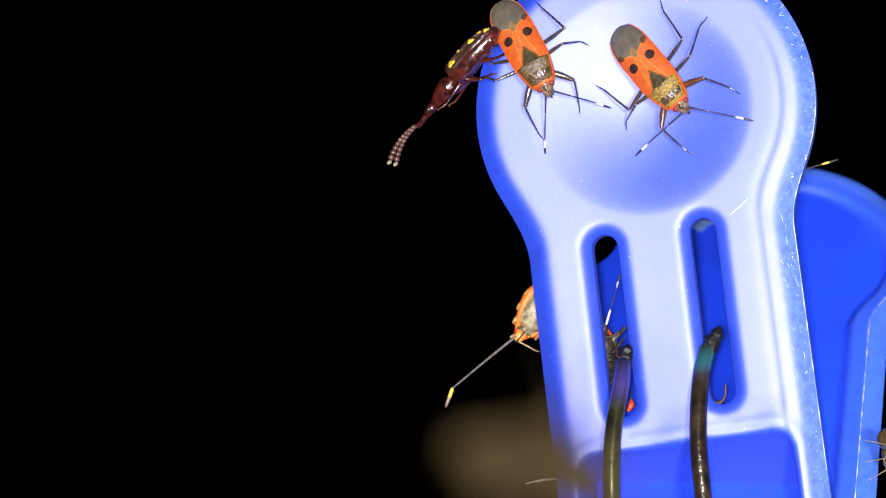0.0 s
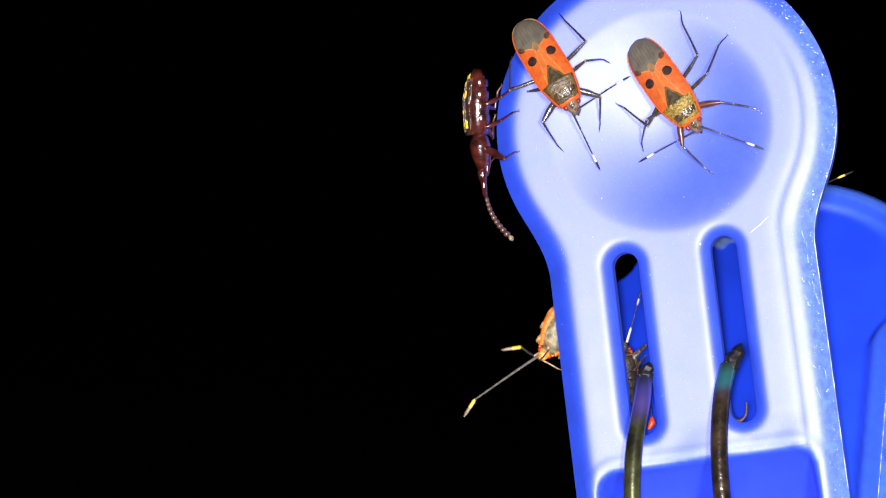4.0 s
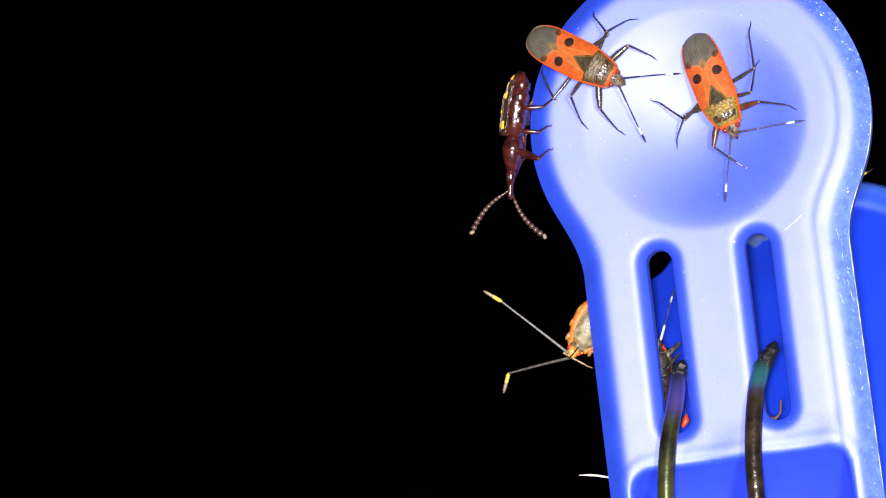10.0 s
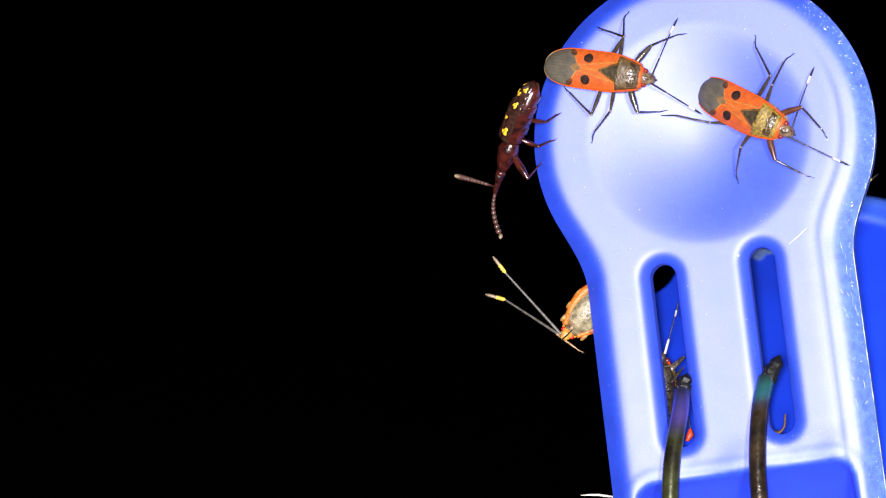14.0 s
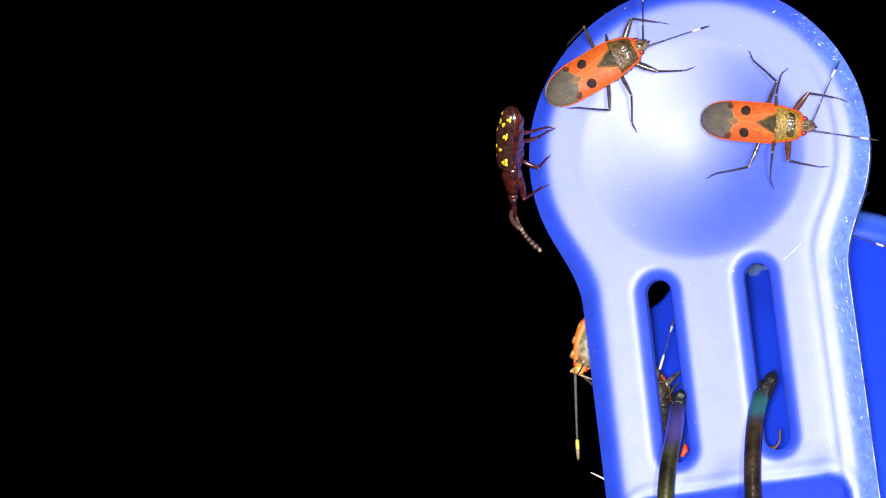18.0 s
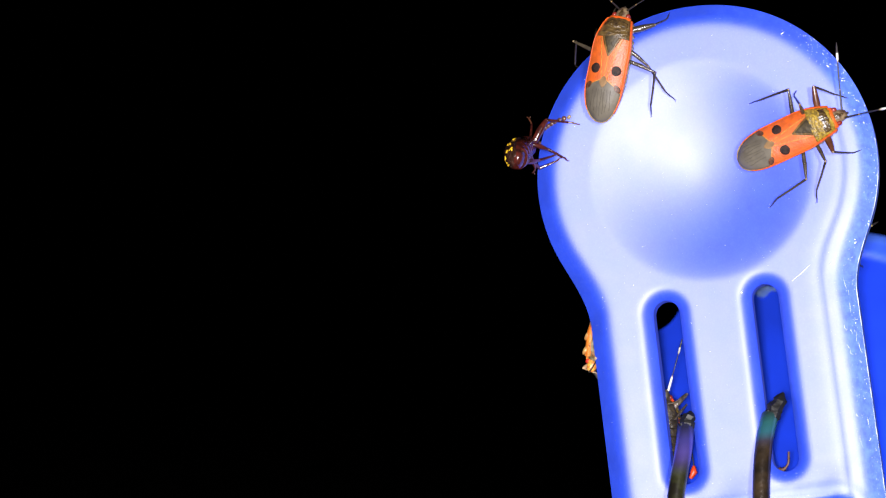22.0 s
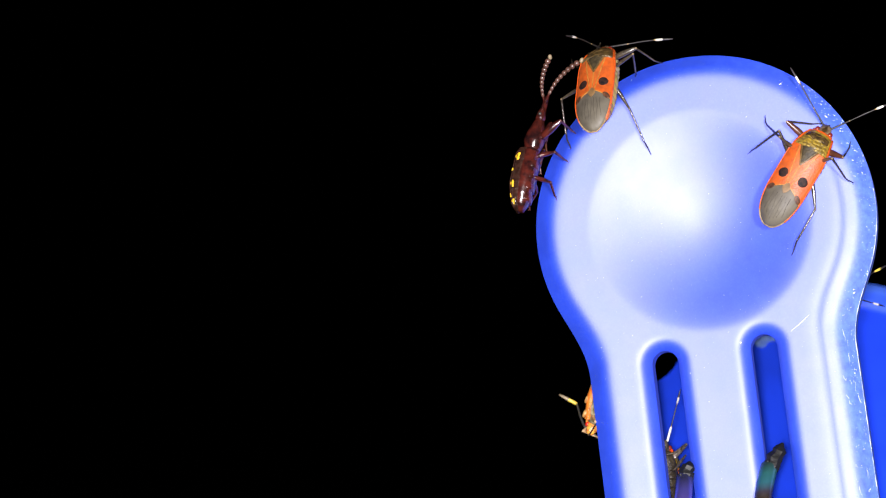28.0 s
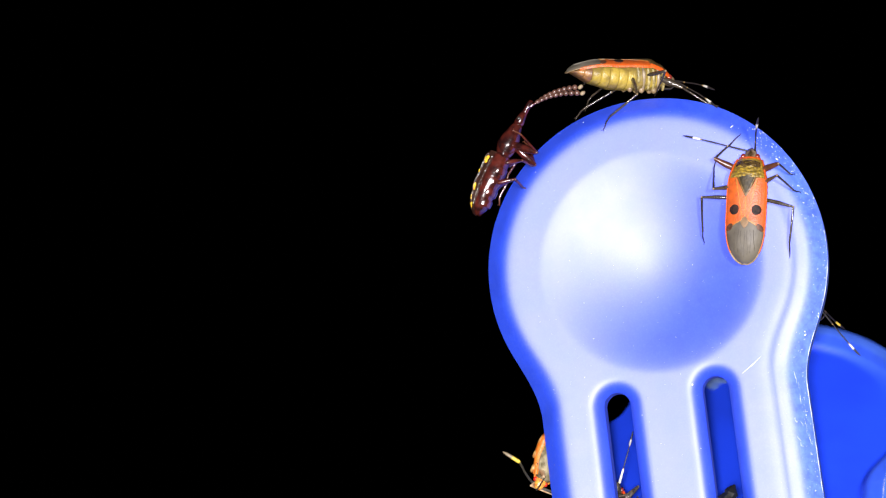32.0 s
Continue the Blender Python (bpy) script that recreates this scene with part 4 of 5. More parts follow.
# ---- long beetle ----
def long_beetle():
    bt = new("long_beetle")
    tagged(bt, "slender maroon beetle with yellow spots on black wing cases", "beetle")
    def hw(y):
        return float(np.interp(y, [-8.7, -8.4, -7.5, -5, -1.5, -0.2], [0.33, 0.94, 1.4, 1.63, 1.58, 1.44]))
    def top(y):
        return float(np.interp(y, [-8.7, -7.6, -5, -1, 0], [1.7, 2.7, 3.5, 3.55, 3.3]))
    part("abdomen", loft([(-8.5, 0.6, 1.6, 0.9), (-7.5, 1.42, 2.5, 0.45), (-4, 1.72, 3.1, 0.15), (-0.5, 1.6, 3.0, 0.3), (-0.1, 1.3, 2.6, 0.5)], 18, 2.2), MAROON, bt)
    for k in range(4):
        y = -7.2 + 1.5 * k
        part("abdomen_ring", loft([(y, hw(y) * 0.98, 2.2, 0.16), (y + 0.12, hw(y) * 1.0, 2.3, 0.1), (y + 0.9, hw(y) * 1.0, 2.3, 0.1), (y + 1.0, hw(y) * 0.97, 2.2, 0.2)], 16, 2.2), MAROON, bt)
    for side in (-1, 1):
        def case(r, s, side=side):
            y = -0.2 - 8.4 * s
            a = radians(68 * r)
            return side * hw(y) * 1.06 * math.sin(a), y, 1.55 + (top(y) - 1.55) * math.cos(a) + 0.05 * math.cos(9 * a)
        ec = part("wing_case", sheet(case, 14, 26, 0.15), ELYTRA, bt)
        for y, r, sy, sr in ((-1.5, 0.62, 0.48, 0.15), (-3.2, 0.28, 0.20, 0.09), (-5.3, 0.60, 0.36, 0.12), (-6.7, 0.24, 0.24, 0.11), (-7.6, 0.62, 0.30, 0.15)):
            def patch(p, q, y=y, r=r, sy=sy, sr=sr, side=side):
                a2 = 2 * math.pi * p
                q = q * (1 + 0.28 * math.sin(3 * a2 + 5 * y) + 0.15 * math.sin(5 * a2 + y))
                rr = max(0.02, min(1, r + sr * q * math.cos(a2)))
                yy = max(-8.5, y + sy * q * math.sin(a2))
                a = radians(68 * rr)
                return side * (hw(yy) * 1.06 * math.sin(a) + 0.06 * math.sin(a)), yy, 1.55 + (top(yy) - 1.55) * math.cos(a) + 0.06
            part("yellow_spot", disc(patch, 20, 3, 0.1), YELLOW, ec)
        for r in (0.30, 0.62, 0.93):
            pts = []
            for k in range(27):
                yy = -0.6 - 0.29 * k
                a = radians(68 * r)
                pts.append((side * hw(yy) * 1.07 * math.sin(a), yy, 1.58 + (top(yy) - 1.55) * math.cos(a) + 0.05 * math.cos(9 * a)))
            part("bead_ridge", tube(pts, [0.075 if k % 2 else 0.03 for k in range(27)], 6), ELYTRA, ec)
    part("thorax", loft([(-0.25, 0.85, 2.3, 0.8), (0.1, 1.15, 2.6, 0.5), (1.2, 1.48, 2.95, 0.2), (2.4, 1.3, 2.75, 0.35), (3.8, 0.85, 2.25, 0.7), (4.3, 0.62, 2.05, 0.85)], 20, 2.0, 16), MAROON, bt)
    part("head", loft([(4.2, 0.58, 2.0, 0.9), (4.6, 0.74, 2.1, 0.75), (5.3, 0.66, 2.0, 0.85), (6.0, 0.46, 1.8, 0.95)], 14, 2.0), MAROON, bt)
    part("snout", loft([(5.9, 0.46, 1.75, 0.95), (6.6, 0.44, 1.65, 0.9), (7.3, 0.50, 1.6, 0.9), (7.8, 0.34, 1.45, 0.95)], 12, 2.0), MAROON, bt)
    for side in (-1, 1):
        part("eye", blob(side * 0.62, 5.0, 1.55, 0.2, 0.28, 0.25), BLACK, bt)
    hips = {"F": (0.7, 1.6, 0.7), "M": (0.95, -1.0, 0.6), "H": (0.95, -3.9, 0.6)}
    reach = {"F": (3.4, 4.2), "M": (2.3, 3.0), "H": (2.5, 3.2)}
    legs = leg_parts(bt, reach, hips, 1.25, MAROON, MAROON, LEG_BROWN)
    feelers = {}
    for key, side in (("AL", -1), ("AR", 1)):
        an = part("antenna", tube([(0, 0, 0), (0, 1.4, 0.05)], [0.13, 0.15], 8), MAROON, bt)
        for k in range(10):
            y = 1.35 + 0.62 * k
            bend = -0.024 * k * k
            fat = 0.22 + 0.020 * k - (0.14 if k == 9 else 0)
            part("antenna_bead", blob(0, y + 0.26, 0.05 + bend, fat, 0.39, fat, 9, 6), LEG_TAN if k > 8 else BEAD, an)
        feelers[key] = (an, Vector((side * 0.3, 6.6, 1.25)))
    return bt, legs, feelers


beetle, legs_t, feelers_t = long_beetle()
beetle.scale = (1.05, 1.05, 1.05)


# ---- a small dark fly-like insect on the far handle's side ----
def small_insect():
    it = new("small_insect")
    tagged(it, "small glossy dark insect with straw-coloured wings on the far handle", "insect")
    part("abdomen", blob(0, -1.0, 1.6, 1.35, 1.5, 1.3, 18, 12), AMBER, it)
    part("thorax", blob(0, 1.1, 1.6, 0.8, 1.0, 0.8), AMBER, it)
    part("head", blob(0, 2.4, 1.5, 0.6, 0.5, 0.55), AMBER, it)
    for side in (-1, 1):
        def wing(r, s, side=side):
            w = 0.9 * math.sin(math.pi * (0.12 + 0.88 * s) ** 0.8) + 0.05
            return side * (0.5 + 1.2 * s + w * (r - 0.3)), 1.2 - 4.2 * s, 2.6 + 0.5 * s + 0.1 * r
        part("wing", sheet(wing, 5, 12, 0.04), WINGM, it)
        for k in range(3):
            y = 1.6 - 0.9 * k
            sw = (0.9, 0.1, -0.9)[k]
            part("leg", tube([(side * 0.5, y, 1.2), (side * 2.0, y + sw, 2.2), (side * 3.2, y + 1.8 * sw, 0.9), (side * 4.0, y + 2.2 * sw, 0.1)], [0.09, 0.08, 0.06, 0.03], 6), LEG_TAN, it)
        part("antenna", tube([(side * 0.25, 2.8, 1.8), (side * 0.7, 3.9, 2.2), (side * 1.2, 5.0, 1.8)], [0.05, 0.04, 0.02], 5), LEG_TAN, it)
    return it


insect = small_insect()
insect.matrix_world = basis((61.9, -2, -27.0), (0.1, 0.3, -1), (0.8, -0.6, 0.1))

def flying_moth():
    mo = new("flying_moth")
    tagged(mo, "small dark brown moth flying past close to the lens", "moth")
    part("body", loft([(-2.4, 0.12, 0.15, -0.15), (-1.2, 0.5, 0.5, -0.5), (0.4, 0.6, 0.6, -0.6), (1.2, 0.42, 0.4, -0.4), (1.6, 0.15, 0.2, -0.2)], 14), MOTH, mo)
    part("head", blob(0, 1.8, 0, 0.36, 0.34, 0.34), MOTH, mo)
    for side in (-1, 1):
        def fore(r, s, side=side):
            return side * (0.4 + 2.9 * s), 0.9 - 1.3 * s - (1.3 + 0.5 * s - 0.9 * s ** 4) * r, 0.3 + 0.7 * s - 0.1 * r
        part("forewing", sheet(fore, 6, 10, 0.05), MOTH, mo)
        def hind(r, s, side=side):
            return side * (0.4 + 2.1 * s), -0.3 - 0.9 * s - (1.3 + 0.6 * s - 1.2 * s ** 4) * r, 0.15 + 0.5 * s - 0.1 * r
        part("hindwing", sheet(hind, 6, 10, 0.05), MOTH, mo)
        part("antenna", tube([(side * 0.15, 2.0, 0.1), (side * 0.7, 2.9, 0.5), (side * 1.0, 3.6, 0.5)], [0.06, 0.05, 0.02], 5), MOTH, mo)
    return mo


moth = flying_moth()

thorn = part("antenna_tip", tube([(0, 0, 0), (1.2, 0, 0.03), (2.4, 0, 0), (6.5, 0, -0.6)], [0.04, 0.13, 0.16, 0.12], 7), WHITE_BAND)
tagged(thorn, "thin pale antenna tip feeling out from behind the peg's edge", "antenna tip")


# stands for a curled insect leg that shows through the slit
fibre = part("dry_fibre", tube(spline([(3.4, 3.2, -37.6), (3.9, 3.0, -39.2), (4.8, 2.8, -39.9), (5.8, 2.8, -39.2), (6.1, 3.0, -37.6)], 6), [0.15] * 10 + [0.42, 0.5, 0.45, 0.3, 0.25, 0.22] + [0.16] * 9, 6), CURLED_LEG)
fibre.matrix_world = PEG
tagged(fibre, "curled brown dry fibre caught behind the peg's slit", "plant fibre")


# ---- everything that moves ----
def motions():
    times = [k / 4 for k in range(129)]
    # bug on the left of the dish: turns on its feet, then climbs over the rim and stands on it in profile
    marks = [(0, 14.59, 27.1, -61.3), (1, 14.78, 27.02, -61.0), (2, 15.04, 26.91, -60.7), (3, 14.99, 26.88, -60.4), (3.5, 15.0, 26.93, -59.5), (5.5, 15.11, 26.82, -53.8), (6, 15.01, 26.8, -50.4),
             (7, 14.23, 26.68, -30.8), (8, 13.6, 26.8, -24.1), (9, 13.62, 27.06, -24.5), (10, 13.5, 27.08, -27.0), (11, 14.5, 26.57, -27.5), (12, 14.6, 26.37, -16.0), (13, 14.67, 26.68, -11.5),
             (14, 16.03, 26.66, -8.0), (14.5, 16.33, 26.74, -3.6), (16.5, 16.34, 26.81, 14.1), (17, 16.23, 27.2, 18.5), (18, 16.7, 28.09, 30.0), (19, 17.65, 28.74, 46.5), (20, 17.89, 29.68, 58.3),
             (21, 17.8, 30.64, 70.1), (22, 18.19, 31.53, 78.0), (23, 18.19, 32.44, 77.8), (24, 17.6, 33.15, 81.1), (25, 17.29, 33.89, 86.0), (25.5, 17.12, 34.24, 85.1), (27.5, 16.81, 35.81, 81.7),
             (28, 16.67, 36.43, 80.8), (28.5, 16.65, 36.86, 80.8)]
    pitches = [(0, -26), (9, -26), (14, -20), (19, -8), (22, 6), (25, 22), (27.5, 40), (28, 44), (28.5, 46)]
    rim = [(22, 0.2), (24, 0.2), (26, 0.4), (28, 1.0), (28.5, 1.6)]
    leans = [(22, -0.28, -1, 0.05), (24, -0.42, -1, 0.15), (26, -0.5, -1, 0.35), (28, -0.5, -0.9, 0.6), (28.5, -0.55, -0.85, 0.6)]
    rows_a = [(t, stand(*blend(marks, t), blend(pitches, t)[0])) for t in times if t <= 21.5]
    rows_a += [(t, marked(*blend(marks, t), blend(pitches, t)[0], blend(rim, t)[0], blend(leans, t))) for t in times if 22 < t <= 28.5]
    over = [(29, (18.2, 3.0, 38.2), (0.22, 0.78, 0.58), (-0.48, -0.6, 0.64)), (29.5, (20.8, 4.0, 40.3), (0.60, 0.66, 0.35), (-0.62, -0.12, 0.78)), (30, (23.6, 5.0, 42.2), (0.77, 0.60, 0.20), (-0.40, 0.20, 0.90)),
            (30.5, (25.2, 5.0, 42.7), (0.85, 0.50, -0.06), (-0.15, 0.02, 0.95)), (31, (26.9, 5.0, 42.8), (0.91, 0.40, -0.12), (0.06, -0.14, 0.97)),
            (32, (27.5, 4.6, 42.8), (0.97, 0.24, -0.06), (0.04, -0.12, 0.97))]
    rows_a += [(t, basis(*p)) for t, *p in over]
    walk(bug_a, rows_a)
    steps = {}
    steps["LF"] = [(0, 22.8, 16.8), (2, 22.8, 16.8), (3, 22.7, 16.7), (6, 22.6, 19.9), (7, 27.4, 24.4), (8, 25.7, 26.2), (9, 25.9, 25.9), (10, 25.8, 26.0), (11, 25.8, 26.1), (12, 25.8, 26.0), (14, 29.1, 31.3), (17, 27.6, 34.7), (18, 27.5, 34.7), (19, 23.5, 38.3), (20, 20.5, 38.0), (21, 20.2, 40.0), (22, 19.7, 40.5), (24, 18.6, 41.5), (25, 17.6, 41.6)]
    steps["LM"] = [(0, 23.9, 26.0), (2, 23.9, 26.1), (3, 24.0, 26.0), (6, 23.9, 25.9), (7, 22.9, 26.8), (10, 23.2, 31.4), (11, 23.1, 31.3), (12, 23.2, 31.3), (13, 21.4, 34.8), (14, 21.6, 34.2), (17, 21.6, 34.2), (18, 19.1, 36.4), (19, 19.0, 36.4), (20, 18.9, 36.4), (21, 17.3, 36.3), (22, 16.7, 37.1), (23, 16.7, 37.6), (24, 14.3, 36.2), (25, 13.0, 34.6), (28, 13.7, 39.5), (29, 15.0, 33.4)]
    steps["LH"] = [(0, 17.1, 31.6), (2, 17.4, 32.8), (3, 17.4, 32.5), (6, 17.3, 32.3), (7, 17.3, 32.1), (8, 17.2, 32.6), (9, 17.3, 32.3), (10, 17.5, 32.3), (11, 17.5, 32.2), (12, 17.5, 32.3), (13, 17.3, 32.1), (14, 17.5, 32.2), (17, 14.1, 31.4), (18, 14.2, 31.5), (19, 14.1, 31.6), (20, 14.2, 31.6), (21, 14.3, 31.6), (22, 14.3, 31.7), (23, 14.0, 27.7), (24, 13.8, 27.0), (25, 13.8, 27.4), (28, 13.7, 27.7), (29, 13.9, 27.5), (30, 14.7, 32.8), (31, 21.3, 37.8), (32, 22.0, 38.5)]
    steps["RF"] = [(0, 18.0, 13.4), (2, 18.0, 14.4), (3, 17.8, 14.3), (6, 17.7, 14.3), (7, 18.0, 14.4), (8, 18.0, 14.6), (9, 21.4, 16.0), (10, 21.5, 16.1), (11, 21.3, 16.1), (12, 21.1, 20.0), (13, 26.4, 21.3), (14, 26.5, 21.1), (17, 26.6, 21.3), (18, 30.9, 28.9), (19, 30.8, 29.0), (20, 26.8, 36.9), (21, 26.3, 39.0), (22, 26.5, 38.9), (23, 26.3, 39.0), (24, 26.3, 38.8), (25, 25.1, 39.2), (28, 25.8, 39.1), (29, 25.5, 39.1), (30, 28.6, 40.1), (31, 32.6, 40.5), (32, 39.8, 39.0)]
    steps["RM"] = [(0, 9.6, 21.5), (2, 9.4, 21.8), (3, 9.3, 21.6), (6, 9.6, 21.8), (7, 9.4, 21.7), (8, 16.5, 16.8), (9, 16.5, 16.8), (10, 16.6, 16.9), (11, 16.5, 16.9), (12, 16.6, 16.9), (13, 16.7, 16.9), (14, 16.7, 16.9), (17, 23.3, 20.3), (18, 23.3, 20.4), (19, 25.3, 28.1), (20, 27.5, 27.2), (21, 27.5, 27.3), (22, 27.5, 27.3), (23, 27.1, 31.2), (24, 27.1, 35.3), (25, 27.1, 35.3), (28, 22.3, 37.3), (29, 23.3, 38.5), (30, 26.5, 39.9), (31, 28.3, 40.3), (32, 31.4, 40.6)]
    steps["RH"] = [(0, 10.2, 25.6), (2, 11.3, 26.8), (3, 11.1, 26.5), (6, 11.3, 26.7), (7, 11.1, 24.9), (8, 11.0, 24.6), (9, 10.9, 25.9), (10, 10.7, 24.9), (11, 11.2, 25.2), (12, 11.7, 24.4), (14, 13.0, 24.3), (17, 14.2, 23.5), (18, 14.2, 23.5), (19, 19.1, 19.8), (20, 19.1, 19.8), (21, 19.1, 19.7), (22, 24.8, 25.8), (23, 25.0, 25.8), (24, 24.9, 25.9), (25, 24.9, 25.9), (28, 24.9, 25.9), (29, 23.7, 29.6), (30, 24.6, 35.8), (31, 24.5, 35.8), (32, 24.4, 35.8)]
    steps["AL"] = [(0, 28.0, 17.4), (2, 27.8, 18.8), (3, 26.4, 22.6), (6, 27.1, 27.4), (7, 24.9, 28.0), (8, 18.5, 31.2), (9, 28.9, 26.7), (10, 27.5, 24.1), (11, 30.7, 26.1), (12, 29.6, 28.8), (13, 30.3, 30.0), (14, 27.8, 32.9), (17, 25.8, 35.8), (18, 24.2, 37.9), (19, 24.0, 40.1), (21, 19.4, 43.3), (23, 14.6, 41.7), (25, 13.9, 43.8), (28, 13.2, 43.0), (29, 11.0, 45.5), (30, 34.6, 46.1), (31, 33.4, 41.6), (32, 39.2, 41.5)]
    steps["AR"] = [(0, 18.2, 13.6), (2, 20.9, 9.3), (3, 20.6, 11.7), (6, 26.7, 12.7), (7, 26.1, 19.2), (8, 23.0, 20.6), (10, 24.6, 14.5), (11, 27.3, 14.1), (12, 27.9, 19.8), (13, 30.9, 20.3), (14, 30.5, 21.1), (17, 34.2, 31.0), (18, 33.7, 34.7), (19, 29.1, 38.2), (20, 27.7, 39.1), (22, 23.1, 41.9), (23, 30.6, 41.4), (24, 28.2, 40.2), (25, 19.5, 43.8), (28, 26.6, 42.4), (29, 27.9, 44.5), (30, 35.1, 46.3), (31, 33.2, 41.1), (32, 39.8, 39.0)]
    move_legs(legs_a, feelers_a, steps, rows_a)

    # bug on the right: turns round and walks up the dish's edge
    marks = [(0, 31.04, 23.82, -49.4), (1, 30.71, 24.07, -50.5), (2, 30.54, 24.1, -51.7), (3, 30.53, 24.09, -52.8), (3.5, 30.58, 24.06, -53.4), (5.5, 30.38, 24.15, -55.7), (6, 30.36, 24.13, -56.3),
             (7, 30.52, 24.22, -56.7), (8, 30.32, 24.49, -57.2), (8.5, 30.5, 24.62, -61.5), (9, 31.27, 24.32, -65.7), (10, 32.47, 24.07, -67.3), (11, 33.33, 23.21, -61.0), (12, 34.26, 22.29, -47.6),
             (13, 34.77, 22.12, -36.2), (14, 35.2, 21.8, -26.9), (14.5, 35.85, 21.48, -22.8), (16.5, 36.62, 21.39, -14.8), (17, 36.75, 21.59, -12.7), (18, 37.7, 21.73, -4.4), (19, 38.94, 21.81, 3.0),
             (20, 39.75, 21.9, 10.5), (21, 40.61, 22.09, 17.0), (22, 41.34, 22.14, 24.5), (23, 42.0, 22.49, 31.0), (24, 42.33, 22.86, 33.5), (25, 42.67, 23.1, 34.0), (25.5, 42.87, 23.16, 38.0),
             (27.5, 43.08, 23.46, 53.8), (28, 43.18, 23.84, 57.8), (29, 43.13, 24.21, 62.1), (30, 43.34, 24.42, 71.4), (31, 43.46, 24.86, 81.7), (32, 43.32, 25.16, 86.0)]
    pitches = [(0, -25), (6, -24), (9, -18), (11.5, -20), (13, -30), (14.5, -26), (17, -17), (19, -17), (25, -5), (28, 13), (32, 14)]
    rows_b = [(t, stand(*blend(marks, t), blend(pitches, t)[0])) for t in times]
    walk(bug_b, rows_b)
    steps = {}
    steps["LF"] = [(1, 44.1, 19.5), (3, 44.1, 19.5), (8, 44.1, 19.4), (10, 44.3, 19.4), (11, 44.0, 19.5), (12, 47.7, 17.4), (14, 47.8, 17.5), (17, 50.6, 18.7), (18, 51.1, 24.4), (19, 50.9, 25.4), (20, 51.4, 24.4), (21, 50.6, 26.1), (22, 50.0, 27.7), (23, 49.8, 28.2), (24, 49.8, 29.2), (25, 48.6, 29.9), (28, 47.4, 30.9), (29, 45.2, 33.1), (30, 42.8, 34.5), (31, 42.7, 35.1), (32, 42.7, 35.2)]
    steps["LM"] = [(1, 39.7, 29.6), (3, 39.7, 29.6), (8, 39.7, 29.6), (10, 39.4, 25.9), (11, 44.5, 23.8), (12, 44.5, 23.8), (14, 43.4, 28.6), (17, 43.4, 28.7), (18, 43.3, 28.7), (19, 43.3, 28.7), (20, 43.4, 28.7), (21, 43.4, 28.7), (22, 43.4, 28.6), (23, 43.4, 28.8), (24, 43.6, 28.7), (25, 43.5, 28.7), (28, 39.5, 31.9), (29, 39.3, 31.8), (30, 39.5, 31.8), (31, 39.4, 31.8), (32, 39.4, 31.7)]
    steps["LH"] = [(1, 33.5, 31.9), (3, 33.5, 32.7), (8, 33.5, 32.6), (10, 38.3, 31.0), (11, 38.4, 31.0), (12, 38.3, 31.0), (14, 38.4, 31.0), (17, 38.3, 31.1), (18, 38.3, 31.0), (19, 38.3, 31.0), (20, 38.5, 31.1), (21, 37.4, 27.2), (22, 37.4, 27.0), (23, 37.4, 27.2), (24, 37.4, 27.1), (25, 37.3, 27.1), (28, 37.4, 27.1), (29, 37.4, 27.1), (30, 37.4, 20.8), (31, 37.9, 20.6), (32, 37.8, 20.7)]
    steps["RF"] = [(1, 37.7, 11.5), (3, 37.7, 11.3), (8, 37.7, 11.5), (10, 37.8, 11.6), (11, 37.9, 11.3), (12, 37.8, 11.3), (14, 45.9, 12.2), (17, 48.6, 15.8), (18, 48.6, 15.7), (19, 48.6, 15.8), (20, 51.9, 20.8), (21, 51.6, 20.9), (22, 51.8, 20.7), (23, 51.7, 20.8), (24, 50.8, 23.8), (25, 51.7, 24.4), (28, 50.8, 28.4), (29, 50.1, 29.6), (30, 49.9, 29.9), (31, 50.0, 30.0), (32, 49.9, 29.9)]
    steps["RM"] = [(1, 29.0, 14.8), (3, 28.5, 14.3), (8, 28.4, 14.5), (10, 28.5, 14.4), (11, 33.3, 11.8), (12, 36.2, 11.3), (14, 36.1, 11.5), (17, 41.4, 12.8), (18, 41.5, 12.8), (19, 46.1, 13.9), (20, 46.1, 14.0), (21, 46.3, 13.9), (22, 46.1, 13.9), (23, 46.8, 17.3), (24, 50.8, 19.0), (25, 50.7, 19.0), (28, 51.1, 23.1), (29, 51.3, 23.0), (30, 51.3, 23.2), (31, 51.3, 23.1), (32, 50.7, 27.5)]
    steps["RH"] = [(1, 25.0, 20.6), (3, 25.0, 20.5), (8, 25.0, 20.6), (10, 25.1, 20.6), (11, 25.1, 20.5), (12, 25.1, 20.5), (14, 25.5, 20.5), (17, 32.6, 14.2), (18, 32.6, 14.2), (19, 32.7, 14.3), (20, 32.6, 14.2), (21, 32.6, 14.2), (22, 39.9, 13.2), (23, 42.8, 13.5), (24, 42.8, 13.7), (25, 42.9, 13.7), (28, 43.0, 13.6), (29, 43.1, 13.8), (30, 43.4, 15.1), (31, 46.6, 19.7), (32, 49.2, 18.9)]
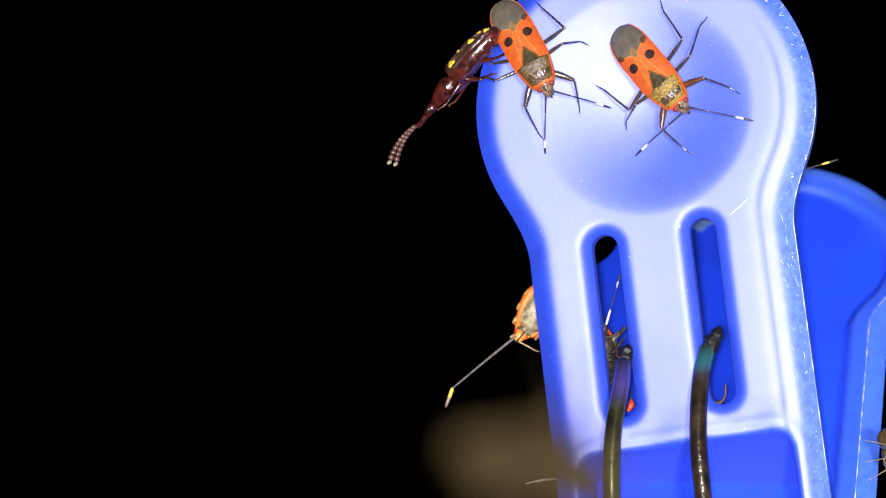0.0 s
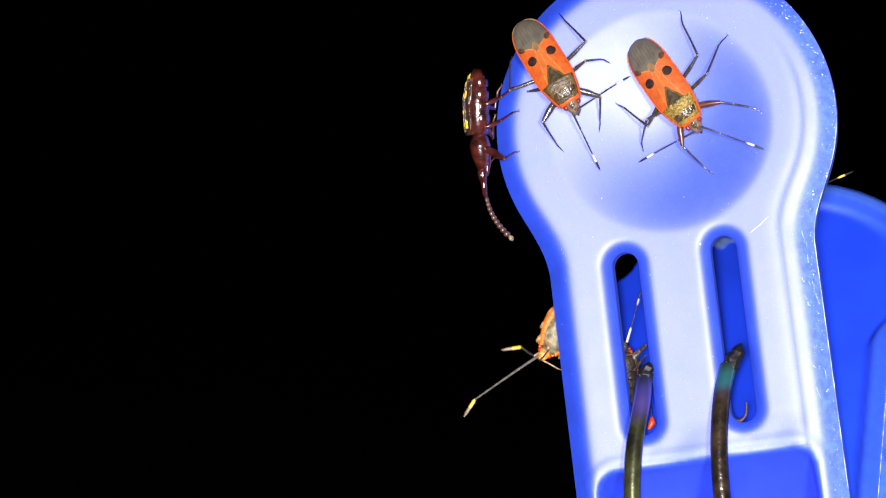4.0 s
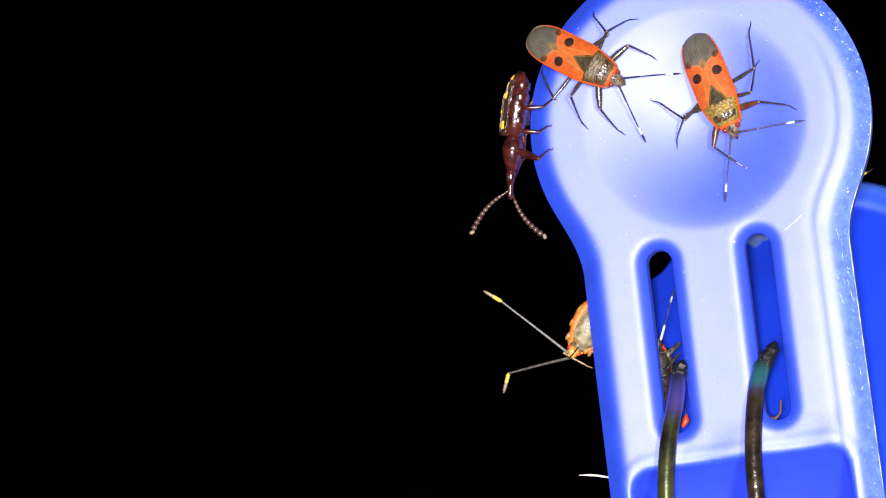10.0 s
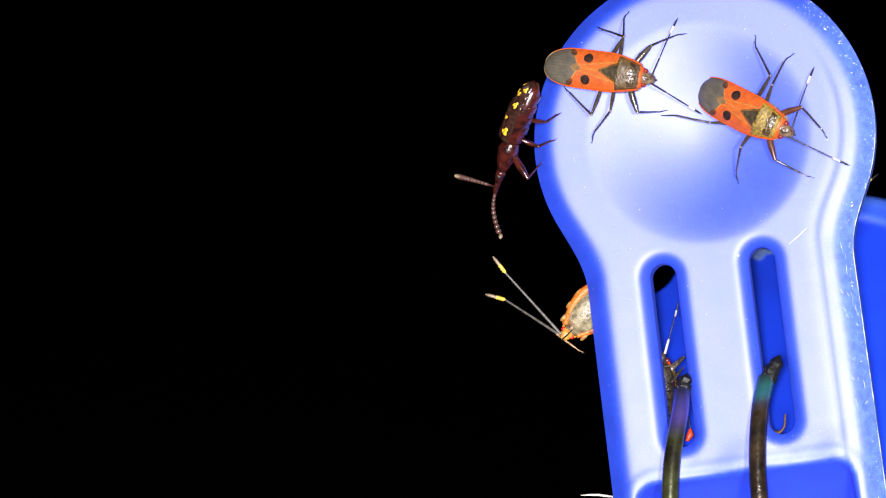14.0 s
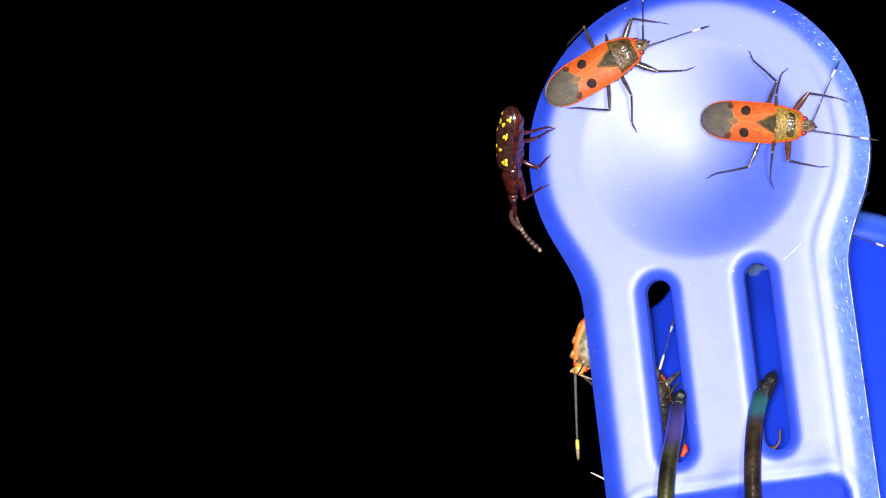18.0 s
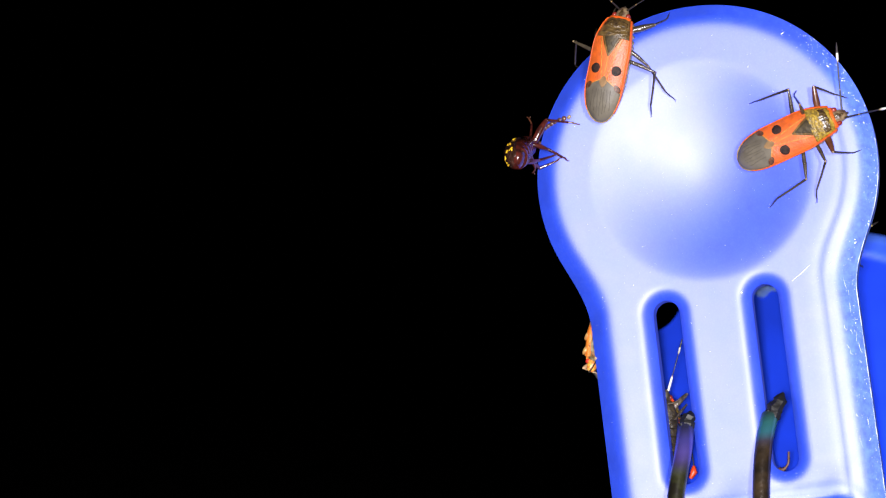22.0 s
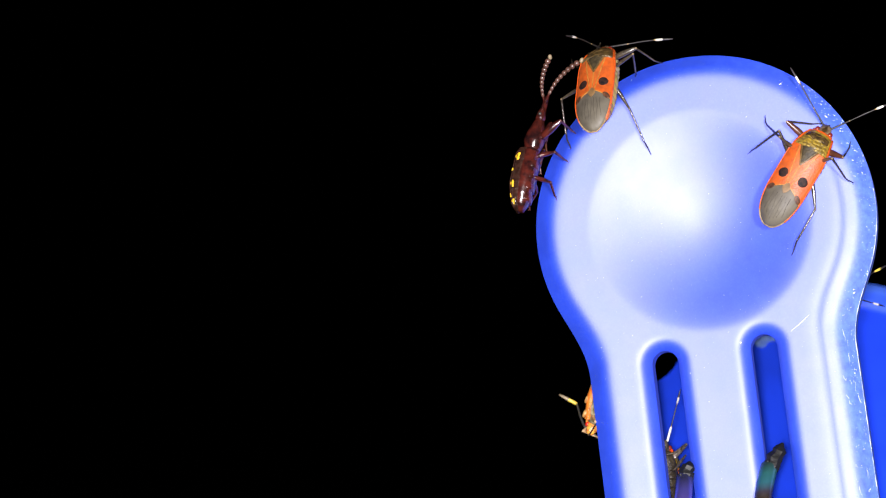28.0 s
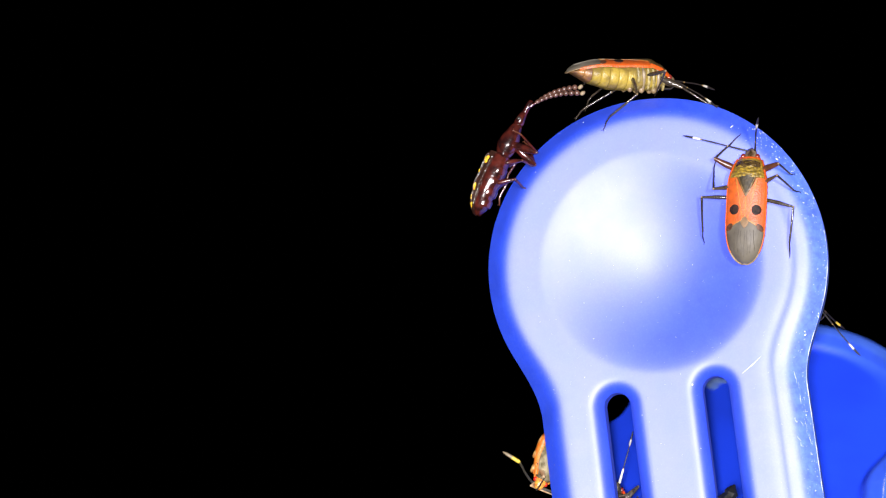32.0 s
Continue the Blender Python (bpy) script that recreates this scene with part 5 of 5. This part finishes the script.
    steps["AL"] = [(0, 45.7, 16.0), (1, 44.1, 13.1), (2, 43.4, 11.5), (3, 44.8, 13.3), (6, 40.4, 18.3), (7, 37.3, 22.5), (8, 40.3, 24.2), (9, 42.7, 13.9), (10, 44.3, 17.8), (11, 47.7, 17.6), (12, 45.5, 11.5), (13, 46.6, 14.1), (14, 45.9, 26.4), (18, 50.6, 30.7), (19, 53.1, 28.3), (20, 50.1, 30.0), (21, 51.1, 33.6), (22, 48.7, 35.4), (23, 48.5, 36.0), (24, 52.1, 37.2), (25, 52.7, 36.8), (28, 43.2, 38.1), (29, 43.9, 38.5), (30, 37.3, 36.9), (31, 37.4, 37.2), (32, 34.9, 35.2)]
    steps["AR"] = [(0, 30.3, 11.4), (1, 27.8, 14.4), (2, 28.9, 13.1), (3, 27.2, 14.5), (6, 30.1, 9.8), (7, 31.8, 10.2), (8, 35.6, 13.1), (9, 30.6, 8.1), (10, 34.8, 6.9), (11, 42.0, 8.2), (12, 45.5, 11.3), (14, 49.1, 14.6), (17, 52.7, 18.6), (18, 55.5, 19.2), (19, 56.5, 16.6), (20, 56.2, 19.9), (21, 52.9, 20.8), (22, 55.1, 26.3), (23, 55.1, 27.2), (24, 56.1, 27.0), (25, 56.8, 26.7), (28, 55.4, 33.4), (29, 53.5, 35.8), (30, 47.4, 34.7), (31, 45.7, 35.8), (32, 45.0, 36.9)]
    move_legs(legs_b, feelers_b, steps, rows_b)

    # beetle on the rim: head down, turns about, climbs head up
    crawl = [(0, 5.7, 21.4, -130, 0.97), (1, 6.4, 18.5, -103, 1), (2, 6.6, 17.5, -90, 1), (3, 6.6, 16.4, -81, 1), (6, 6.1, 16.3, -99, 1), (8, 6.3, 16.1, -97, 1), (9, 6.4, 15.8, -99, 1),
             (10, 6.5, 15.7, -96, 1), (11, 6.6, 15.6, -92, 1), (12, 6.5, 15.9, -91, 0.99), (13, 6.1, 16.5, -100, 0.94), (14, 5.7, 17.1, -111, 0.9), (17, 6.1, 15.9, -98, 0.80), (18, 6.4, 16.1, -89, 0.81),
             (19, 7.0, 17.2, -86, 0.66), (20, 7.0, 17.7, -85, 0.56), (21, 6.9, 19.4, -85, 0.3), (21.45, 7.1, 20.2, -85, 0.05)]
    turned = [(21.45, 7.1, 20.2, 53, 0.02), (22, 7.5, 21.1, 53, 0.28), (23, 7.6, 23.2, 74, 0.46), (24, 8.0, 24.1, 76, 0.62), (25, 8.6, 25.2, 69, 0.78), (28, 8.9, 27.6, 77, 0.96), (29, 9.9, 29.6, 74, 1),
              (30, 10.0, 30.8, 75, 1), (31, 11.3, 32.5, 67, 1), (32, 11.4, 32.7, 65, 1)]
    rows_t = []
    for t in times:
        x, z, ang, flat = blend(crawl, t) if t <= 21.45 else blend(turned, t)
        f = Vector((math.cos(radians(ang)) * flat, math.sqrt(max(0, 1 - flat * flat)), math.sin(radians(ang)) * flat))
        out = Vector((x - PEG_X, 0, z - PEG_Z)).normalized()
        n = out + Vector((0, -blend([(0, -0.2), (13, -0.2), (17, 0.45), (20, 0.5), (23, 0.1), (26, -0.2), (32, -0.25)], t)[0], 0))
        m = basis((x + 0.7 * (1 - smooth(20, 23, t)), 2.6, z), f, n)
        m.translation -= (m.to_3x3() @ Vector((0, 0, 1.35))) * MM
        rows_t.append((t, m))
    walk(beetle, rows_t)
    rows_t = [(t, m @ Matrix.Scale(beetle.scale.x, 4)) for t, m in rows_t]
    # where its feet stand while it turns about
    hold = {"RF": [(20.5, 14.2, 24.2), (21, 14.4, 24.4), (21.5, 14.4, 24.1), (22, 14.5, 24.2), (22.5, 14.2, 24.0)],
            "RM": [(22, 13.5, 19.2), (22.5, 13.9, 19.6), (23, 13.8, 19.8), (24, 13.8, 19.6)],
            "RH": [(21, 9.9, 10.7), (22, 9.1, 14.6), (22.5, 9.2, 14.4), (23, 8.8, 14.4)],
            "LF": [(21.5, 7.2, 26.2), (22, 7.8, 26.7), (22.5, 8.0, 26.8)]}
    neutral = {"F": (3.6, 3.6, 0.3), "M": (3.3, -1.2, 0.3), "H": (3.2, -5.2, 0.3)}
    for key, spec in legs_t.items():
        side = -1 if key[0] == "L" else 1
        nx, ny, nz = neutral[key[1]]
        planted, rows1, rows2 = None, [], []
        for t, m in rows_t:
            want = m @ (Vector((side * nx, ny, nz)) * MM)
            axis = m @ (Vector((0, ny * 0.9, 1.2)) * MM) * 1000
            near = spot(axis.x + 4.6, axis.z)
            if want.y < m.translation.y and outline(*(TO_PEG @ (near * MM) * 1000).xz) < -0.4:
                want = (near + Vector((0, -0.1, 0))) * MM
            if planted is None or (planted - want).length > 2.4 * MM:
                planted = want
            if key in hold and hold[key][0][0] <= t <= hold[key][-1][0]:
                planted = (spot(*blend(hold[key], t)) + Vector((0, -0.2, 0))) * MM
            a, b = solve_leg(spec, m.inverted() @ planted * 1000, 0.7, 0.3, -0.1)
            rows1.append((t, a))
            rows2.append((t, b))
        walk(spec[0], rows1)
        walk(spec[1], rows2)
    tips = {}
    tips["AL"] = [(0, -3.8, 11.9), (1, 9.5, 5.7), (2, 12.6, 6.4), (3, 13.3, 5.2), (6, -2.0, 7.7), (7, -1.2, 4.9), (8, 1.4, 4.5), (9, 3.0, 4.2), (10, -0.6, 4.0), (11, 4.7, 5.2), (12, 4.6, 6.0), (13, -0.4, 9.2), (14, -2.3, 12.9), (17, 0.5, 4.3), (18, 8.6, 4.4), (19, 12.5, 7.0), (20, 8.7, 8.4), (21, 6.7, 26.4), (21.5, 10.0, 27.2), (22, 12.7, 27.8), (22.5, 13.4, 28.1), (23, 10.3, 31.7), (24, 7.2, 35.0), (25, 14.4, 33.0), (28, 9.4, 38.4), (29, 13.9, 41.5), (30, 15.8, 43.4), (31, 18.7, 43.8), (32, 19.6, 42.8)]
    tips["AR"] = [(0, -3.5, 11.2), (1, 5.5, 4.9), (2, 11.8, 5.1), (3, 10.9, 1.9), (6, 5.9, 2.2), (7, 7.9, 1.8), (8, 9.4, 2.5), (9, 6.6, 1.0), (10, 9.3, 1.5), (11, 12.4, 4.3), (12, 10.6, 1.9), (13, 4.7, 2.4), (14, 2.5, 4.0), (17, 0.8, 4.1), (18, 6.3, 8.0), (19, 11.7, 7.0), (20, 9.0, 8.6), (21, 5.8, 15.4), (21.5, 7.4, 16.3), (22, 13.5, 19.2), (22.5, 14.6, 20.1), (23, 13.8, 22.5), (24, 6.9, 34.8), (25, 12.2, 30.9), (28, 13.7, 41.1), (29, 14.7, 42.6), (30, 15.2, 43.4), (31, 20.8, 41.3), (32, 20.1, 42.2)]
    for key, (ob, base) in feelers_t.items():
        rows = []
        for t, m in rows_t:
            x, z = blend(tips[key], t)[:2]
            deep = blend([(20.3, 1.5), (20.8, 7.5), (21.6, 7.5), (22.0, 1.5)], t)[0]
            rows.append((t, aim_at(base, m.inverted() @ Vector((x * MM, deep * MM, z * MM)) * 1000)))
        walk(ob, rows)

    # a moth flits past close to the lens and is gone, and passes once more later
    flits = [(0, 5.1, -222, -7.4), (0.1, -8.0, -225, -20.0), (0.3, -60.0, -230, -30.0), (13.0, -60.0, -230, -15.0), (13.2, -40.0, -190, -6.0), (13.3, -21.0, -182, -1.0), (13.4, -12.0, -182, 2.5),
             (13.5, -1.0, -182, 8.5), (13.6, 8.0, -186, 24.0), (13.8, 30.0, -220, 50.0), (32, 60.0, -260, 90.0)]
    walk(moth, [(t, pose(x * MM, y * MM, z * MM, 70, 10, -25 if t < 5 else 40)) for t, x, y, z in flits])

    # the pale antenna tip that feels about behind the shaft's edge: place and slant
    feel = [(0, 15.6, -32.3, 13), (1, 17.6, -34.2, 29), (2, 17.0, -35.0, 30), (3, 17.0, -35.0, 20), (6, 16.2, -26.7, -12), (7, 15.7, -27.9, -9), (8, 16.0, -26.8, -13), (9, 16.2, -26.4, -15), (10, 15.5, -29.1, -1),
            (11, 15.7, -31.8, 13), (12, 15.4, -30.0, 4), (13, 15.7, -27.7, -8), (14, 15.2, -29.9, 1), (17, 16.4, -26.4, -14), (18, 17.2, -24.8, -27), (19, 16.3, -27.0, -11), (21, 17.5, -28.5, -8), (32, 17.5, -28.5, -8)]
    walk(thorn, [(t, pose(x * 1.017 * MM, 5.2 * MM, z * 1.017 * MM, 0, -slant, 0)) for t, x, z, slant in feel])

    # bugs on the inner sides: nearly still, but for their antennae
    head_c = [(0, 14.78, -13.56, -0.6), (3, 15.33, -13.78, -0.6), (9, 14.64, -13.22, -0.6), (12, 14.61, -14.6, -0.6), (14, 13.09, -9.35, -0.7), (17, 15.43, -11.24, -0.48), (18, 15.78, -12.02, -0.48), (20, 16.46, -10.21, -0.48), (22, 16.32, -8.67, -0.48), (25, 15.95, -10.2, -0.5), (28, 16.37, -10.4, -0.5), (30, 16.12, -10.59, -0.5), (32, 15.81, -12.11, -0.5)]
    rows_c = []
    for t in times:
        x, z, lean = blend(head_c, t)
        f = Vector((lean, 0.05, -math.sqrt(1 - lean * lean)))
        rows_c.append((t, basis(Vector((x, 5.4, z)) - f * 6.2, f, (-0.1, 1, 0.0))))
    e1, e2 = basis((44.4, 7.0, 7.4), (0.97, 0.15, 0.12), (0.05, 1, 0)), basis((49.5, 8.0, 9.8), (0.85, 0.3, 0.45), (0.05, 1, 0))
    still = ((bug_c, legs_c, feelers_c, rows_c, 1), (bug_d, legs_d, feelers_d, [(0, D_POSE), (32, D_POSE)], 2),
             (bug_e, legs_e, feelers_e, [(t, e1.lerp(e2, smooth(27, 31, t))) for t in times], 3))
    # sight lines of the elbow and the tip of each antenna
    bends = {}
    bends["AL"] = [(0, 5.9, -19.6, 5.1, -21.8), (1, 5.5, -19.1, 4.4, -21.2), (2, 5.8, -19.4, 4.6, -22.0), (3, 5.7, -18.8, 4.3, -21.3), (6, 7.0, -18.7, 5.5, -20.6), (7, 6.4, -17.0, 5.2, -18.0),
                   (8, 4.9, -9.2, 2.3, -8.6), (9, 5.1, -11.4, 4.0, -11.9), (10, 4.5, -5.5, 2.6, -4.5), (11, 15.8, -24.0, 16.4, -25.8), (12, 3.5, -9.0, 1.5, -8.2), (13, 6.6, -3.6, 5.8, -1.6),
                   (14, 5.2, -0.4, 3.3, 2.1), (17, 5.6, -17.1, 4.1, -18.8), (18, 15.4, -20.5, 15.5, -22.5), (19, 21.0, -17.0, 22.0, -19.0), (23, 21.0, -10.0, 22.0, -9.0), (25, 13.7, -9.1, 12.9, -8.8),
                   (28, 14.4, -6.2, 13.6, -5.8), (30, 13.6, -7.6, 12.8, -7.2), (32, 13.2, -8.4, 12.4, -7.9)]
    bends["AR"] = [(0, 22.0, -6.0, 24.0, -6.0), (1, 13.1, -11.1, 12.2, -10.7), (2, 19.0, -9.0, 20.0, -8.0), (3, 12.4, -10.5, 11.4, -10.4), (6, 12.2, -14.4, 11.2, -15.0), (7, 14.1, -19.9, 15.2, -22.7),
                   (8, 10.9, -15.9, 10.9, -18.4), (9, 6.5, -9.1, 5.6, -8.8), (10, 6.2, -15.6, 5.6, -17.8), (11, 12.7, -17.3, 12.7, -18.5), (12, 4.7, -14.2, 3.5, -15.1), (13, 4.9, -16.6, 3.7, -19.8),
                   (14, 5.2, -4.0, 3.8, -3.6), (17, 20.0, -16.0, 22.0, -17.0), (32, 23.0, -14.0, 25.0, -14.0)]
    tips_e = {}
    tips_e["AR"] = [(0, 57.9, 11.0), (1, 56.9, 10.3), (2, 56.8, 11.4), (6, 56.0, 11.7), (7, 52.8, 11.7), (8, 53.4, 11.2), (9, 54.6, 11.2), (11, 54.0, 11.7), (13, 54.5, 12.6), (17, 54.6, 12.8),
                    (19, 53.6, 11.8), (21, 55.0, 11.2), (23, 53.1, 11.2), (25, 56.7, 13.0), (28, 55.4, 12.1), (30, 54.6, 11.0), (31, 57.8, 14.3), (31.5, 56.4, 13.2), (32, 56.3, 9.2)]
    tips_e["AL"] = [(0, 50.0, 6.0), (15.5, 50.0, 6.0), (16.5, 57.0, 5.2), (19, 57.3, 4.5), (20, 52.0, 5.0), (27.5, 52.0, 6.0), (28.5, 58.0, 7.4), (30, 58.4, 6.4), (32, 58.4, 5.6)]

    def sight(x, z, start, length):
        """The point on the sight line of (x, 0, z), not nearer than start, that lies length from it."""
        eye = Vector((0, -EYE_BACK, 0))
        on_line = [eye + (Vector((x, 0, z)) - eye) * (1 + (start.y + k * 0.25) / EYE_BACK) for k in range(49)]
        return min(on_line, key=lambda p: abs((p - start).length - length))

    for key, (ob, base, end) in feelers_c.items():
        rows, ends = [], []
        for t, m in rows_c:
            bx, bz, tx, tz = blend(bends[key], t)
            turn = m @ Matrix.Scale(0.88, 4)
            elbow = sight(bx, bz, turn @ (base * MM) * 1000, 11.44)
            aim = aim_at(base, turn.inverted() @ (elbow * MM) * 1000)
            rows.append((t, aim))
            knee = aim @ (Vector((0, 13.0, 0)) * MM) * 1000
            eye = Vector((0, -EYE_BACK, 0))
            tip = eye + (Vector((tx, 0, tz)) - eye) * (1 + elbow.y / EYE_BACK)
            ends.append((t, aim_at(knee, turn.inverted() @ (tip * MM) * 1000)))
        walk(ob, rows)
        walk(end, ends)
    for bug, legs, feelers, m, seed in still:
        rng = random.Random(seed)
        walk(bug, m)
        spread = {"F": (1.2, 6.9, -0.2), "M": (2.0, 3.2, -0.3), "H": (2.0, -3.2, -0.3)}
        for key, spec in legs.items():
            side = -1 if key[0] == "L" else 1
            sx, sy, sz = spread[key[1]]
            lean, sweep, rise = 0.05, 0.0, 0.45
            if bug is bug_c and key[1] == "F":
                sx, sy, sz = (3.6, 6.6, -0.8) if side > 0 else (1.0, 5.0, 2.6)
                lean, sweep, rise = -0.2, 1.0, -0.1
            if bug is bug_d and key[1] != "H":
                sx, sy, sz = (0.7, 4.4, -1.3) if key[1] == "F" else (0.9, 1.6, -1.4)
                lean, sweep, rise = 0.5, 1.0, -0.4
            a, b = solve_leg(spec, Vector((side * sx, sy + rng.uniform(-0.5, 0.5), sz)), lean, sweep, rise)
            spec[0].matrix_basis, spec[1].matrix_basis = a, b
        for key, (ob, base) in feelers.items() if bug is not bug_c else ():
            side = -1 if key[1] == "L" else 1
            rows = []
            if bug is bug_e:
                for t in times:
                    pose_e = e1.lerp(e2, smooth(27, 31, t))
                    root = pose_e @ (base * MM) * 1000
                    rows.append((t, aim_at(base, pose_e.inverted() @ (sight(*blend(tips_e[key], t), root, 8.5) * MM) * 1000)))
                walk(ob, rows)
                continue
            for t in range(0, 33, 2):
                swing = 0.04 * rng.uniform(-1, 1)
                wide = 1.5 + 2.0 * swing if side < 0 else 6.0
                rows.append((t, aim_at(base, base + Vector((side * wide, 6.0, 0.4 + swing)))))
            walk(ob, rows)


motions()
